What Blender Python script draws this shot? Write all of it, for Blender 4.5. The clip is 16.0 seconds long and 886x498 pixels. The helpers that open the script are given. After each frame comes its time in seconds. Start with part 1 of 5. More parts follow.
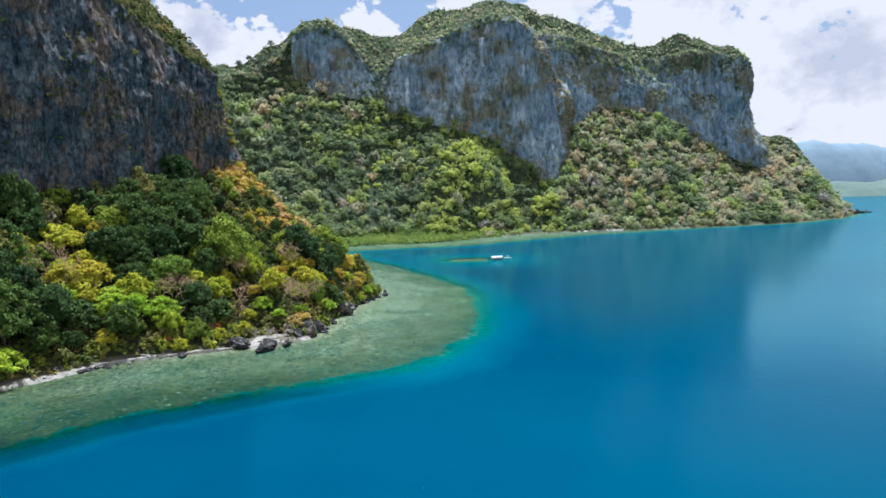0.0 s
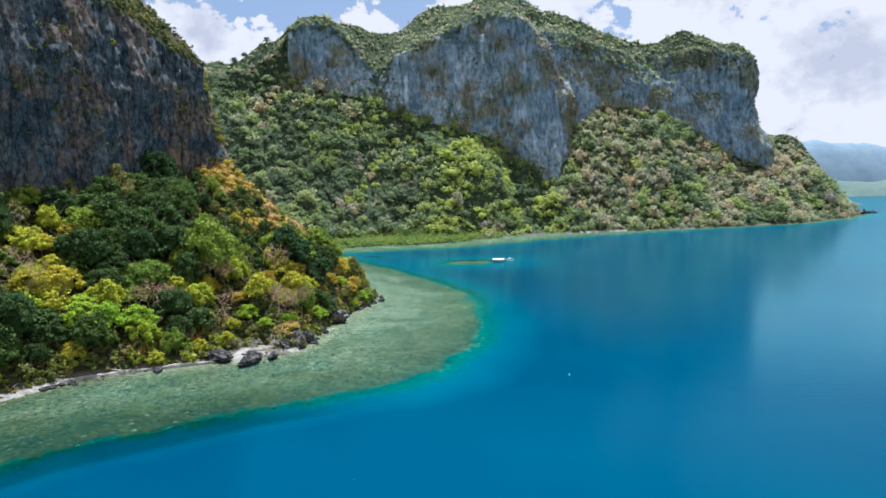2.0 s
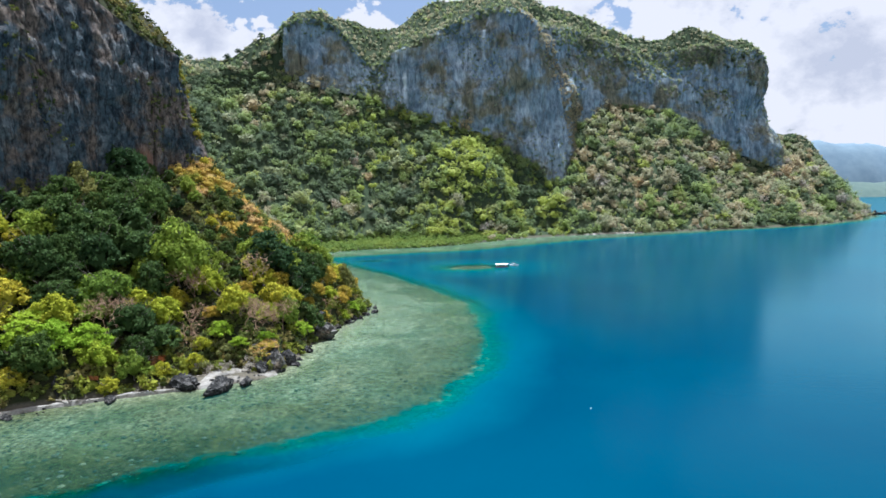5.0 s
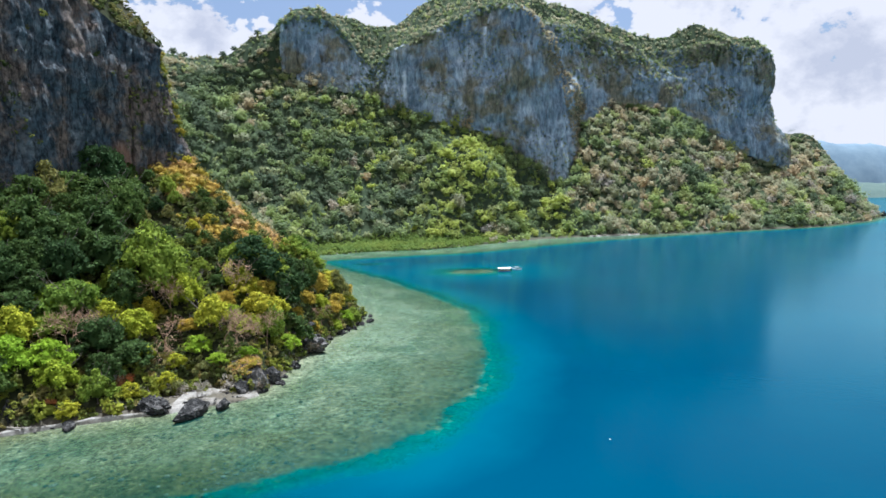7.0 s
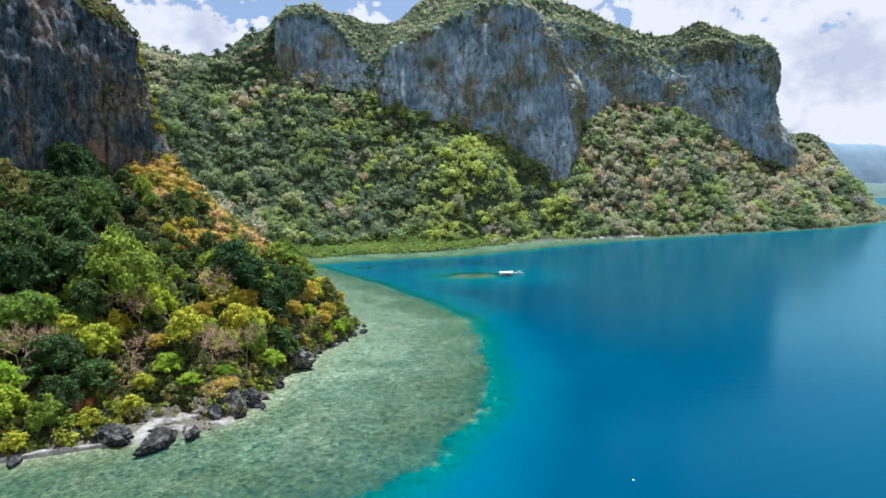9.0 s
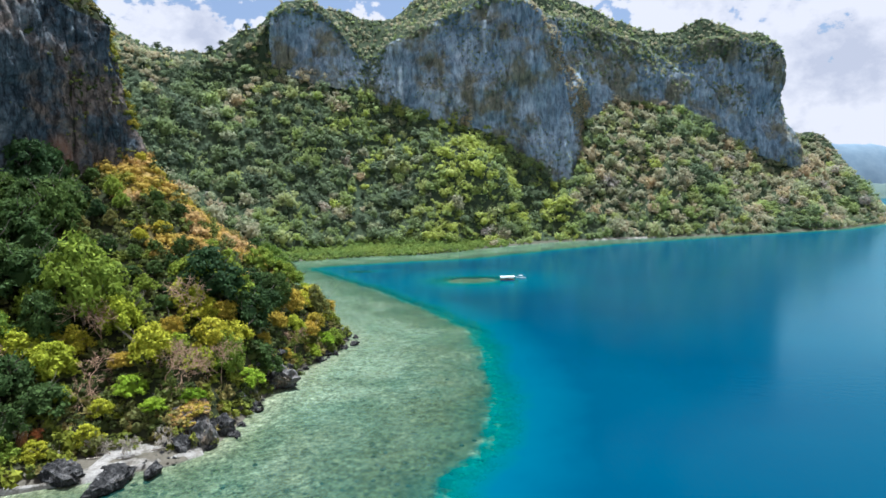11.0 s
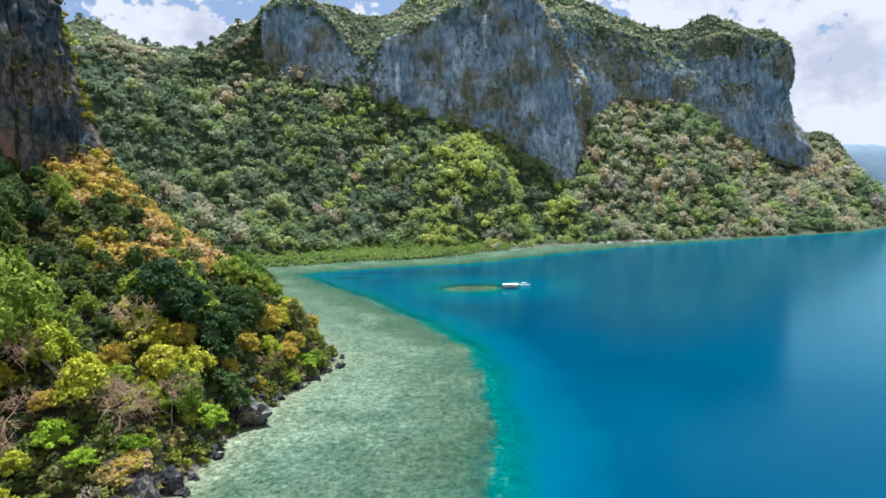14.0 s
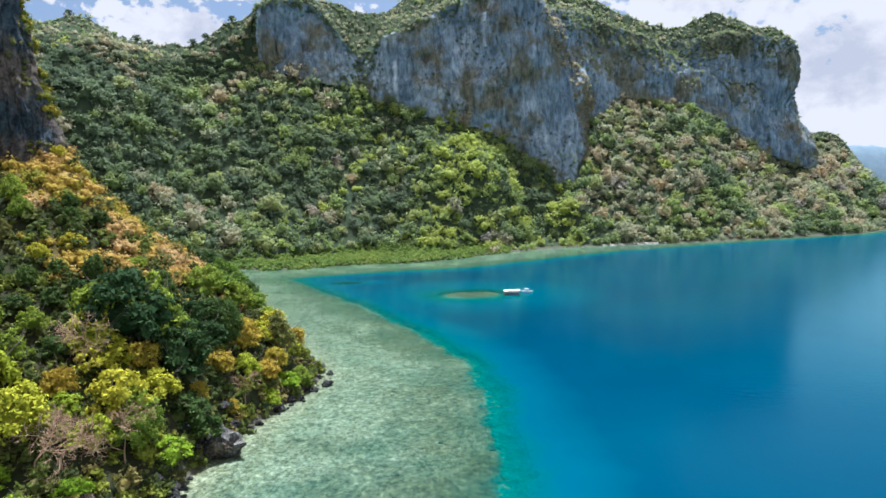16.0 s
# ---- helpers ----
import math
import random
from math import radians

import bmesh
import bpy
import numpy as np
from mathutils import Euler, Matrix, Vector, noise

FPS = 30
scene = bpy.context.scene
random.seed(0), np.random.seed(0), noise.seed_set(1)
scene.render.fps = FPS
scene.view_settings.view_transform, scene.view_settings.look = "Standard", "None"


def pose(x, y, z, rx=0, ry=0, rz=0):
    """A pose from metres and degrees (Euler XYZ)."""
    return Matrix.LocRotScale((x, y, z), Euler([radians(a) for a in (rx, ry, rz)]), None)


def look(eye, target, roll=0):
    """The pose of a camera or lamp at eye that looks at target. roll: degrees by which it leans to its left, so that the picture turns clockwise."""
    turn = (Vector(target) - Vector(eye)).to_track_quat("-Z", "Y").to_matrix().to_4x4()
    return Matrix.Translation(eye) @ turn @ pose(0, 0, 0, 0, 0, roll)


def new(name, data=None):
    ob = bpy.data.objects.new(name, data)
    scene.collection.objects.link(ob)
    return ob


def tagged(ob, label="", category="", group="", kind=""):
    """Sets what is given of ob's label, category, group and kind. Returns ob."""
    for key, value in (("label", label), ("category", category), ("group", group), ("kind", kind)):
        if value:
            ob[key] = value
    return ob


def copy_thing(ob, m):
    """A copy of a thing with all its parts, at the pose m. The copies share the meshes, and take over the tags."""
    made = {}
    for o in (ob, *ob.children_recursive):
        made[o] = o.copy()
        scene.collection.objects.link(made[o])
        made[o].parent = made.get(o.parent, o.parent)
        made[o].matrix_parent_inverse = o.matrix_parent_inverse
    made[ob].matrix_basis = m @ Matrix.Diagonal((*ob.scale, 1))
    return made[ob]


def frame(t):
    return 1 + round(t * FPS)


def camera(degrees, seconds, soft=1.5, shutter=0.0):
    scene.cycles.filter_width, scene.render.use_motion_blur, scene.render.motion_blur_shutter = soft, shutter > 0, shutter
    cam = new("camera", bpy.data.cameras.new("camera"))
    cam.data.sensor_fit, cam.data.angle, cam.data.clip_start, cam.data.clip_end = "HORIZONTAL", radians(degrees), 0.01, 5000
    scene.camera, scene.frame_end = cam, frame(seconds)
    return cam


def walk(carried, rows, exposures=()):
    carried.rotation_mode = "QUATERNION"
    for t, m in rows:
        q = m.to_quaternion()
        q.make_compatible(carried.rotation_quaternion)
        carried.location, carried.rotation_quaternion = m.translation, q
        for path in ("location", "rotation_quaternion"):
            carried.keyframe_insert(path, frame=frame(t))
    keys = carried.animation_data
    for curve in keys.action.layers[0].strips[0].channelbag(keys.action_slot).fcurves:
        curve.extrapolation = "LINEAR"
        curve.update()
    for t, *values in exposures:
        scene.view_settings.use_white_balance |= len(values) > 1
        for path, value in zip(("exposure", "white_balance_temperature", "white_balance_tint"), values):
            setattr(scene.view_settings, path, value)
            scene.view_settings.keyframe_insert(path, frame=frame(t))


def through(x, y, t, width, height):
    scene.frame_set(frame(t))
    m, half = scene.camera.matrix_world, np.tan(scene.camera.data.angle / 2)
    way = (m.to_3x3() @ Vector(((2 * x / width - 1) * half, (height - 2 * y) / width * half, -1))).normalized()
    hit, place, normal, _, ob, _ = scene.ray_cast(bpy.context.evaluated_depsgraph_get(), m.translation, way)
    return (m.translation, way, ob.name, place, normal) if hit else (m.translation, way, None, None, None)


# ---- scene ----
# the drone flies straight ahead over the water; metres and degrees
cam = camera(70.0, 16.0, soft=1.6)
ROLL = -1.335
ROWS = [  # seconds, x, y, z, pitch, yaw
    (0.0, 0.13, -0.10, 48.23, -5.192, -0.001),
    (1.0, 0.14, 8.08, 48.12, -5.202, 0.002),
    (2.0, 0.21, 16.31, 48.06, -5.196, -0.026),
    (3.0, 0.33, 24.59, 48.05, -5.179, -0.038),
    (4.0, 0.49, 32.89, 48.08, -5.156, -0.023),
    (6.5, 0.94, 53.71, 48.29, -5.100, 0.061),
    (7.0, 1.03, 57.87, 48.35, -5.090, 0.069),
    (8.0, 1.21, 66.19, 48.48, -5.075, 0.064),
    (9.0, 1.40, 74.49, 48.62, -5.064, 0.031),
    (11.5, 1.87, 95.09, 48.98, -5.045, -0.112),
    (12.0, 1.97, 99.18, 49.05, -5.040, -0.134),
    (13.0, 2.20, 107.30, 49.17, -5.024, -0.157),
    (14.0, 2.46, 115.35, 49.28, -4.997, -0.154),
    (15.0, 2.79, 123.32, 49.36, -4.952, -0.151),
    (16.0, 3.19, 131.20, 49.41, -4.882, -0.217),
]
walk(cam, [(t, pose(x, y, z, 90 + pitch, 0, yaw) @ pose(0, 0, 0, 0, 0, ROLL)) for t, x, y, z, pitch, yaw in ROWS], [(0.0, 1.13, 5220, 8), (16.0, 1.13, 5220, 8)])

# ---------------------------------------------------------------- light
SUN_EL, SUN_AZ = radians(72.5), radians(10)  # azimuth clockwise from +y (ahead)
world = bpy.data.worlds.new("sky")
scene.world = world
world.use_nodes = True
wn, wl = world.node_tree.nodes, world.node_tree.links
wn.clear()


def wnode(kind, **values):
    n = wn.new(kind)
    for k, v in values.items():
        n.inputs[k].default_value = v
    return n


def build_sky():
    sky = wn.new("ShaderNodeTexSky")
    sky.sky_type, sky.sun_disc = "NISHITA", False
    sky.sun_elevation, sky.sun_rotation = SUN_EL, SUN_AZ
    sky.air_density, sky.dust_density = 1.0, 3.0
    tint = wn.new("ShaderNodeMix")
    tint.data_type, tint.blend_type = "RGBA", "MULTIPLY"
    tint.inputs[0].default_value = 1.0
    wl.new(sky.outputs[0], tint.inputs[6])
    tint.inputs[7].default_value = (SKY * 1.1, SKY * 1.03, SKY * 0.97, 1)
    # cumulus: banks at their bearings, a broken deck over the rest of the sky
    coord = wn.new("ShaderNodeTexCoord")
    sep = wn.new("ShaderNodeSeparateXYZ")
    wl.new(coord.outputs["Generated"], sep.inputs[0])

    def calc(op, a, b=0.0, c=0.0):
        q = wn.new("ShaderNodeMath")
        q.operation = op
        for k, v in enumerate((a, b, c)):
            if isinstance(v, (int, float)):
                q.inputs[k].default_value = v
            else:
                wl.new(v, q.inputs[k])
        return q.outputs[0]

    bearing = calc("MULTIPLY", calc("ARCTAN2", sep.outputs[0], sep.outputs[1]), 57.3)
    rise = calc("MULTIPLY", calc("ARCSINE", sep.outputs[2]), 57.3)

    def ellipse(az, el, wide, high):
        """1 in the middle, 0 at the rim, negative outside."""
        dx = calc("DIVIDE", calc("SUBTRACT", bearing, az), wide)
        dy = calc("DIVIDE", calc("SUBTRACT", rise, el), high)
        return calc("SUBTRACT", 1.0, calc("SQRT", calc("ADD", calc("MULTIPLY", dx, dx), calc("MULTIPLY", dy, dy))))

    def union(spots):
        out = None
        for spot in spots:
            e = ellipse(*spot)
            out = e if out is None else calc("MAXIMUM", out, e)
        return out

    def puffs(scale, detail, rough, stretch):
        m = wn.new("ShaderNodeMapping")
        m.inputs["Scale"].default_value, m.inputs["Location"].default_value = stretch, (CLOUD_SEED, 1.7, 0.3)
        wl.new(coord.outputs["Generated"], m.inputs[0])
        q = wnode("ShaderNodeTexNoise", Scale=scale, Detail=detail, Roughness=rough)
        wl.new(m.outputs[0], q.inputs["Vector"])
        return calc("SUBTRACT", q.outputs[0], 0.5)

    lumps, billow = puffs(9.0, 8.0, 0.6, (1, 1, 1.5)), puffs(26.0, 7.0, 0.62, (1, 1, 1.3))
    ragged = calc("ADD", calc("MULTIPLY", lumps, 3.4), calc("MULTIPLY", billow, 2.6))
    deck = calc("SUBTRACT", calc("MULTIPLY", puffs(3.2, 9.0, 0.55, (1, 1, 2.2)), 3.2), calc("MULTIPLY", calc("MAXIMUM", ellipse(0, 12, 50, 22), 0.0), 3.0))
    banks = calc("ADD", union(BANKS), ragged)
    cover = wn.new("ShaderNodeMapRange")
    cover.interpolation_type = "SMOOTHSTEP"
    for i, v in zip((1, 2, 3, 4), (-0.06, 0.16, 0.0, 1.0)):
        cover.inputs[i].default_value = v
    wl.new(calc("MAXIMUM", banks, calc("ADD", deck, 0.25)), cover.inputs[0])
    # undersides go grey
    low = calc("ADD", calc("MULTIPLY", calc("MAXIMUM", union(GREY), 0.0), 1.2), calc("ADD", calc("MULTIPLY", lumps, -2.2), calc("MULTIPLY", billow, -2.4)))
    shade = wn.new("ShaderNodeValToRGB")
    shade.color_ramp.elements[0].position, shade.color_ramp.elements[0].color = 0.05, (0.445, 0.398, 0.368, 1)
    shade.color_ramp.elements[1].position, shade.color_ramp.elements[1].color = 1.0, (0.305, 0.285, 0.290, 1)
    wl.new(low, shade.inputs[0])
    mix = wn.new("ShaderNodeMix")
    mix.data_type = "RGBA"
    wl.new(calc("MULTIPLY", cover.outputs[0], 0.97), mix.inputs[0])
    wl.new(tint.outputs[2], mix.inputs[6])
    wl.new(shade.outputs[0], mix.inputs[7])
    back = wn.new("ShaderNodeBackground")
    wl.new(mix.outputs[2], back.inputs[0])
    back.inputs[1].default_value = 1.0
    out = wn.new("ShaderNodeOutputWorld")
    wl.new(back.outputs[0], out.inputs[0])


# cloud banks: bearing, height, half width and half height in degrees
BANKS = [(-16.0, 12.0, 3.2, 3.6), (-21.5, 13.5, 6.5, 6.0), (-22, 19, 5, 3), (-5.2, 13.6, 2.6, 2.2), (1.6, 16.4, 3.2, 1.8), (11.8, 15.6, 4.6, 3.0),
         (22.5, 14.2, 6.4, 4.0), (33, 10, 15, 12), (39, 10, 20, 20), (46, 10, 18, 14), (40, 30, 19, 20), (33, 4, 14, 4.5), (25, 23, 9, 4), (-40, 22, 8, 5)]
GREY = [(32.5, 8.8, 6.5, 3.6), (40, 8.0, 6.0, 3.0), (-19.5, 13.0, 2.2, 3.0)]
SKY, CLOUD_SEED = 0.055, 5.2
build_sky()

sun = new("sun", bpy.data.lights.new("sun", "SUN"))
sun.data.energy, sun.data.angle, sun.data.color = 5.0, radians(0.6), (1.0, 0.95, 0.86)
sun_way = Vector((math.sin(SUN_AZ) * math.cos(SUN_EL), math.cos(SUN_AZ) * math.cos(SUN_EL), math.sin(SUN_EL)))
sun.matrix_world = look((0, 0, 600), tuple(Vector((0, 0, 600)) - sun_way))
tagged(sun, "the sun", "sun")

# ---------------------------------------------------------------- small tools
RNG = np.random.default_rng(7)
TABLE = RNG.random(4096)


def vnoise(p):
    """Smooth value noise in 0..1 at points p (n, 3)."""
    i = np.floor(p).astype(np.int64)
    f = p - i
    f = f * f * (3 - 2 * f)
    total = 0
    for dx in (0, 1):
        for dy in (0, 1):
            for dz in (0, 1):
                h = ((i[..., 0] + dx) * 73856093) ^ ((i[..., 1] + dy) * 19349663) ^ ((i[..., 2] + dz) * 83492791)
                w = (f[..., 0] if dx else 1 - f[..., 0]) * (f[..., 1] if dy else 1 - f[..., 1]) * (f[..., 2] if dz else 1 - f[..., 2])
                total = total + w * TABLE[h & 4095]
    return total


def fbm(p, octaves=4):
    """Layered noise, about -1..1."""
    p = np.asarray(p, float)
    out, amp = 0, 0.5
    for k in range(octaves):
        out = out + amp * (2 * vnoise(p * 2 ** k + 17.3 * k) - 1)
        amp *= 0.5
    return out


def mesh_of(name, verts, tris, tint=None, smooth=False, tint_name="tint"):
    """A triangle or quad mesh from arrays, with one optional value a vertex."""
    verts, tris = np.asarray(verts, np.float32), np.asarray(tris, np.int32)
    me = bpy.data.meshes.new(name)
    n, k = tris.shape
    me.vertices.add(len(verts))
    me.vertices.foreach_set("co", verts.ravel())
    me.loops.add(n * k)
    me.loops.foreach_set("vertex_index", tris.ravel())
    me.polygons.add(n)
    me.polygons.foreach_set("loop_start", np.arange(0, n * k, k, dtype=np.int32))
    me.polygons.foreach_set("use_smooth", np.full(n, smooth, bool))
    if tint is not None:
        at = me.attributes.new(tint_name, "FLOAT", "POINT")
        at.data.foreach_set("value", np.asarray(tint, np.float32))
    me.update(calc_edges=True)
    return me


def grid_faces(nv, nu):
    a = np.arange(nv * nu).reshape(nv, nu)
    return np.stack([a[:-1, :-1], a[:-1, 1:], a[1:, 1:], a[1:, :-1]], -1).reshape(-1, 4)


def part(name, bm, material, parent, label="", smooth=False):
    me = bpy.data.meshes.new(name)
    bm.to_mesh(me)
    bm.free()
    me.materials.append(material)
    if smooth:
        for p in me.polygons:
            p.use_smooth = True
    ob = new(name, me)
    ob.parent = parent
    return tagged(ob, label)


def part_of(name, me, material, parent, label=""):
    me.materials.append(material)
    ob = new(name, me)
    ob.parent = parent
    return tagged(ob, label)


def spline(points, n):
    """Catmull-Rom through points (k, d), n samples even in station number."""
    p = np.asarray(points, float)
    k = len(p)
    q = np.vstack([2 * p[0] - p[1], p, 2 * p[-1] - p[-2]])
    u = np.linspace(0, k - 1, n)
    i = np.clip(u.astype(int), 0, k - 2)
    t = (u - i)[:, None]
    a, b, c, d = q[i], q[i + 1], q[i + 2], q[i + 3]
    return 0.5 * (2 * b + (c - a) * t + (2 * a - 5 * b + 4 * c - d) * t ** 2 + (3 * b - 3 * c + d - a) * t ** 3)


def normals(g):
    du = np.gradient(g, axis=1)
    dv = np.gradient(g, axis=0)
    n = np.cross(du, dv)
    return n / (np.linalg.norm(n, axis=-1, keepdims=True) + 1e-9)


def seg_dist(x, y, line):
    """Distance of points to a polyline."""
    best = np.full(x.shape, 1e9)
    for (ax, ay), (bx, by) in zip(line[:-1], line[1:]):
        dx, dy = bx - ax, by - ay
        t = np.clip(((x - ax) * dx + (y - ay) * dy) / (dx * dx + dy * dy), 0, 1)
        best = np.minimum(best, np.hypot(x - ax - t * dx, y - ay - t * dy))
    return best


def inside(x, y, ring):
    c = np.zeros(x.shape, bool)
    for (ax, ay), (bx, by) in zip(ring, ring[1:] + ring[:1]):
        hit = ((ay > y) != (by > y)) & (x < (bx - ax) * (y - ay) / (by - ay + 1e-12) + ax)
        c ^= hit
    return c


# ---------------------------------------------------------------- materials
def material(name):
    m = bpy.data.materials.new(name)
    m.use_nodes = True
    return m, m.node_tree.nodes, m.node_tree.links, m.node_tree.nodes["Principled BSDF"]


def ramp(nodes, stops):
    r = nodes.new("ShaderNodeValToRGB")
    e = r.color_ramp.elements
    while len(e) < len(stops):
        e.new(0.5)
    for el, (pos, col) in zip(e, stops):
        el.position, el.color = pos, (*col, 1)
    return r


def noise_node(nodes, links, scale, detail=5, rough=0.6, stretch=None, source="Object"):
    c = nodes.new("ShaderNodeTexCoord")
    n = nodes.new("ShaderNodeTexNoise")
    n.inputs["Scale"].default_value, n.inputs["Detail"].default_value, n.inputs["Roughness"].default_value = scale, detail, rough
    if stretch:
        m = nodes.new("ShaderNodeMapping")
        m.inputs["Scale"].default_value = stretch
        links.new(c.outputs[source], m.inputs[0])
        links.new(m.outputs[0], n.inputs["Vector"])
    else:
        links.new(c.outputs[source], n.inputs["Vector"])
    return n


def mixed(nodes, links, fac, a, b, blend="MIX"):
    m = nodes.new("ShaderNodeMix")
    m.data_type, m.blend_type = "RGBA", blend
    for slot, v in ((0, fac), (6, a), (7, b)):
        if hasattr(v, "is_linked"):
            links.new(v, m.inputs[slot])
        elif isinstance(v, tuple):
            m.inputs[slot].default_value = (*v, 1)
        else:
            m.inputs[slot].default_value = v
    return m.outputs[2]


def stepped(nodes, links, value, lo, hi):
    r = nodes.new("ShaderNodeMapRange")
    r.interpolation_type = "SMOOTHSTEP"
    r.inputs[1].default_value, r.inputs[2].default_value = lo, hi
    links.new(value, r.inputs[0])
    return r.outputs[0]


def bump(nodes, links, bsdf, height, strength, distance):
    b = nodes.new("ShaderNodeBump")
    b.inputs["Strength"].default_value, b.inputs["Distance"].default_value = strength, distance
    links.new(height, b.inputs["Height"])
    links.new(b.outputs[0], bsdf.inputs["Normal"])


def rock_material(name, dark, mid, light, ochre, ochre_lo, streak, deep=1.2, drip=0.22, grit=0.30, scar=0.62, stain=None, cleft_dark=0.42, cleft_run=0.30):
    """Weathered karst: vertical drip streaks, pale scars, rust patches."""
    m, n, l, b = material(name)
    base = noise_node(n, l, 1.0, 6, 0.62, (streak, streak, streak * drip))
    r = ramp(n, [(0.34, dark), (0.50, mid), (0.70, light)])
    l.new(base.outputs[0], r.inputs[0])
    patch = noise_node(n, l, streak * 0.55, 8, 0.68)
    col = mixed(n, l, stepped(n, l, patch.outputs[0], ochre_lo, ochre_lo + 0.13), r.outputs[0], ochre)
    scars = noise_node(n, l, 1.0, 3, 0.5, (streak * 1.7, streak * 1.7, streak * 0.16))
    col = mixed(n, l, stepped(n, l, scars.outputs[0], scar, scar + 0.12), col, light)
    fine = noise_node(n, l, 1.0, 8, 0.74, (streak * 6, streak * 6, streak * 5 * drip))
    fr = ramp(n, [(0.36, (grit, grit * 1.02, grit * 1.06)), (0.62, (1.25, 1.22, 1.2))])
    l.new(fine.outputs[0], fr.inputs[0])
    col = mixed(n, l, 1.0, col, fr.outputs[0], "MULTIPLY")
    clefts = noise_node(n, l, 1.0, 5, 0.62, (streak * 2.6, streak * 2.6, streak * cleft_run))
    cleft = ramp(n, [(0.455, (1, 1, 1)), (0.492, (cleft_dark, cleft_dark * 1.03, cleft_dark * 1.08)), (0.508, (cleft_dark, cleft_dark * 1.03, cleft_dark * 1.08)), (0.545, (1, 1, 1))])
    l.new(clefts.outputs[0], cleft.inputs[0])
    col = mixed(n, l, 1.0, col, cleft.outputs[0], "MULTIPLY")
    if stain:  # one iron-red seep
        c = n.new("ShaderNodeTexCoord")
        m2 = n.new("ShaderNodeMapping")
        m2.vector_type = "TEXTURE"
        m2.inputs["Location"].default_value, m2.inputs["Scale"].default_value = stain
        l.new(c.outputs["Object"], m2.inputs[0])
        far = n.new("ShaderNodeVectorMath")
        far.operation = "LENGTH"
        l.new(m2.outputs[0], far.inputs[0])
        ragged = n.new("ShaderNodeMath")
        ragged.operation = "MULTIPLY_ADD"
        l.new(patch.outputs[0], ragged.inputs[0])
        ragged.inputs[1].default_value = 1.6
        l.new(far.outputs["Value"], ragged.inputs[2])
        col = mixed(n, l, stepped(n, l, ragged.outputs[0], 1.95, 1.25), col, mixed(n, l, 0.5, col, (0.36, 0.17, 0.09)))
    l.new(col, b.inputs["Base Color"])
    b.inputs["Roughness"].default_value, b.inputs["Specular IOR Level"].default_value = 0.9, 0.15
    bump(n, l, b, fine.outputs[0], 0.9, deep)
    return m


def leaf_material(name, stops, source, gloss=0.7, through=0.32, spread=1.0):
    """Foliage; source: 'tint' attribute or the object's own random number."""
    m, n, l, b = material(name)
    if source == "tint":
        a = n.new("ShaderNodeAttribute")
        a.attribute_name = "tint"
        value = a.outputs["Fac"]
    else:
        value = n.new("ShaderNodeObjectInfo").outputs["Random"]
    r = ramp(n, stops)
    l.new(value, r.inputs[0])
    g = n.new("ShaderNodeNewGeometry")
    vr = ramp(n, [(0.0, tuple(1 - spread * q for q in (0.32, 0.30, 0.38))), (0.6, (1.0, 1.0, 1.0)), (1.0, tuple(1 + spread * q for q in (0.45, 0.38, 0.2)))])
    l.new(g.outputs["Random Per Island"], vr.inputs[0])
    col = mixed(n, l, 1.0, r.outputs[0], vr.outputs[0], "MULTIPLY")
    l.new(col, b.inputs["Base Color"])
    b.inputs["Roughness"].default_value = gloss
    b.inputs["Specular IOR Level"].default_value = 0.06
    t = n.new("ShaderNodeBsdfTranslucent")
    l.new(col, t.inputs[0])
    mx = n.new("ShaderNodeMixShader")
    mx.inputs[0].default_value = through
    l.new(b.outputs[0], mx.inputs[1])
    l.new(t.outputs[0], mx.inputs[2])
    l.new(mx.outputs[0], n["Material Output"].inputs[0])
    return m


def plain_material(name, colour, rough=0.6, vary=0.25, scale=2.0, metal=0.0):
    m, n, l, b = material(name)
    t = noise_node(n, l, scale, 5, 0.65)
    lo, hi = tuple(c * (1 - vary) for c in colour), tuple(min(1, c * (1 + vary)) for c in colour)
    r = ramp(n, [(0.3, lo), (0.7, hi)])
    l.new(t.outputs[0], r.inputs[0])
    l.new(r.outputs[0], b.inputs["Base Color"])
    b.inputs["Roughness"].default_value, b.inputs["Metallic"].default_value = rough, metal
    bump(n, l, b, t.outputs[0], 0.25, 0.03)
    return m


# far rock colours are raised and blued to include distance haze
ROCK_FAR = rock_material("hazed_far_limestone", (0.140, 0.200, 0.250), (0.245, 0.312, 0.365), (0.45, 0.51, 0.55), (0.19, 0.182, 0.125), 0.46, 0.034, 2.5, 0.48, 0.45, 0.63, cleft_dark=0.72)
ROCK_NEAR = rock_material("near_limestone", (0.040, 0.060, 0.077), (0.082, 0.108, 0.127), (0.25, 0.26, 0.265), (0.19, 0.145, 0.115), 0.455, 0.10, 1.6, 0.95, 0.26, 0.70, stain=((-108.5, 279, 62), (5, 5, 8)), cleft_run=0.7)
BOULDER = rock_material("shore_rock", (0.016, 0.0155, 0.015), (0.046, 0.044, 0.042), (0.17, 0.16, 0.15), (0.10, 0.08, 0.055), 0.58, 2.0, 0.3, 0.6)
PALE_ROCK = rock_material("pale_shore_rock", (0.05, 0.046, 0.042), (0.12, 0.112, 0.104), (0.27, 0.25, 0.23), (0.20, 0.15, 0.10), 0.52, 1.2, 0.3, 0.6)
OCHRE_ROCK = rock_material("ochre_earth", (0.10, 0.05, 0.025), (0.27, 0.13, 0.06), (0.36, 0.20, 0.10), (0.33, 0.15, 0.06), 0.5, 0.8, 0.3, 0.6)
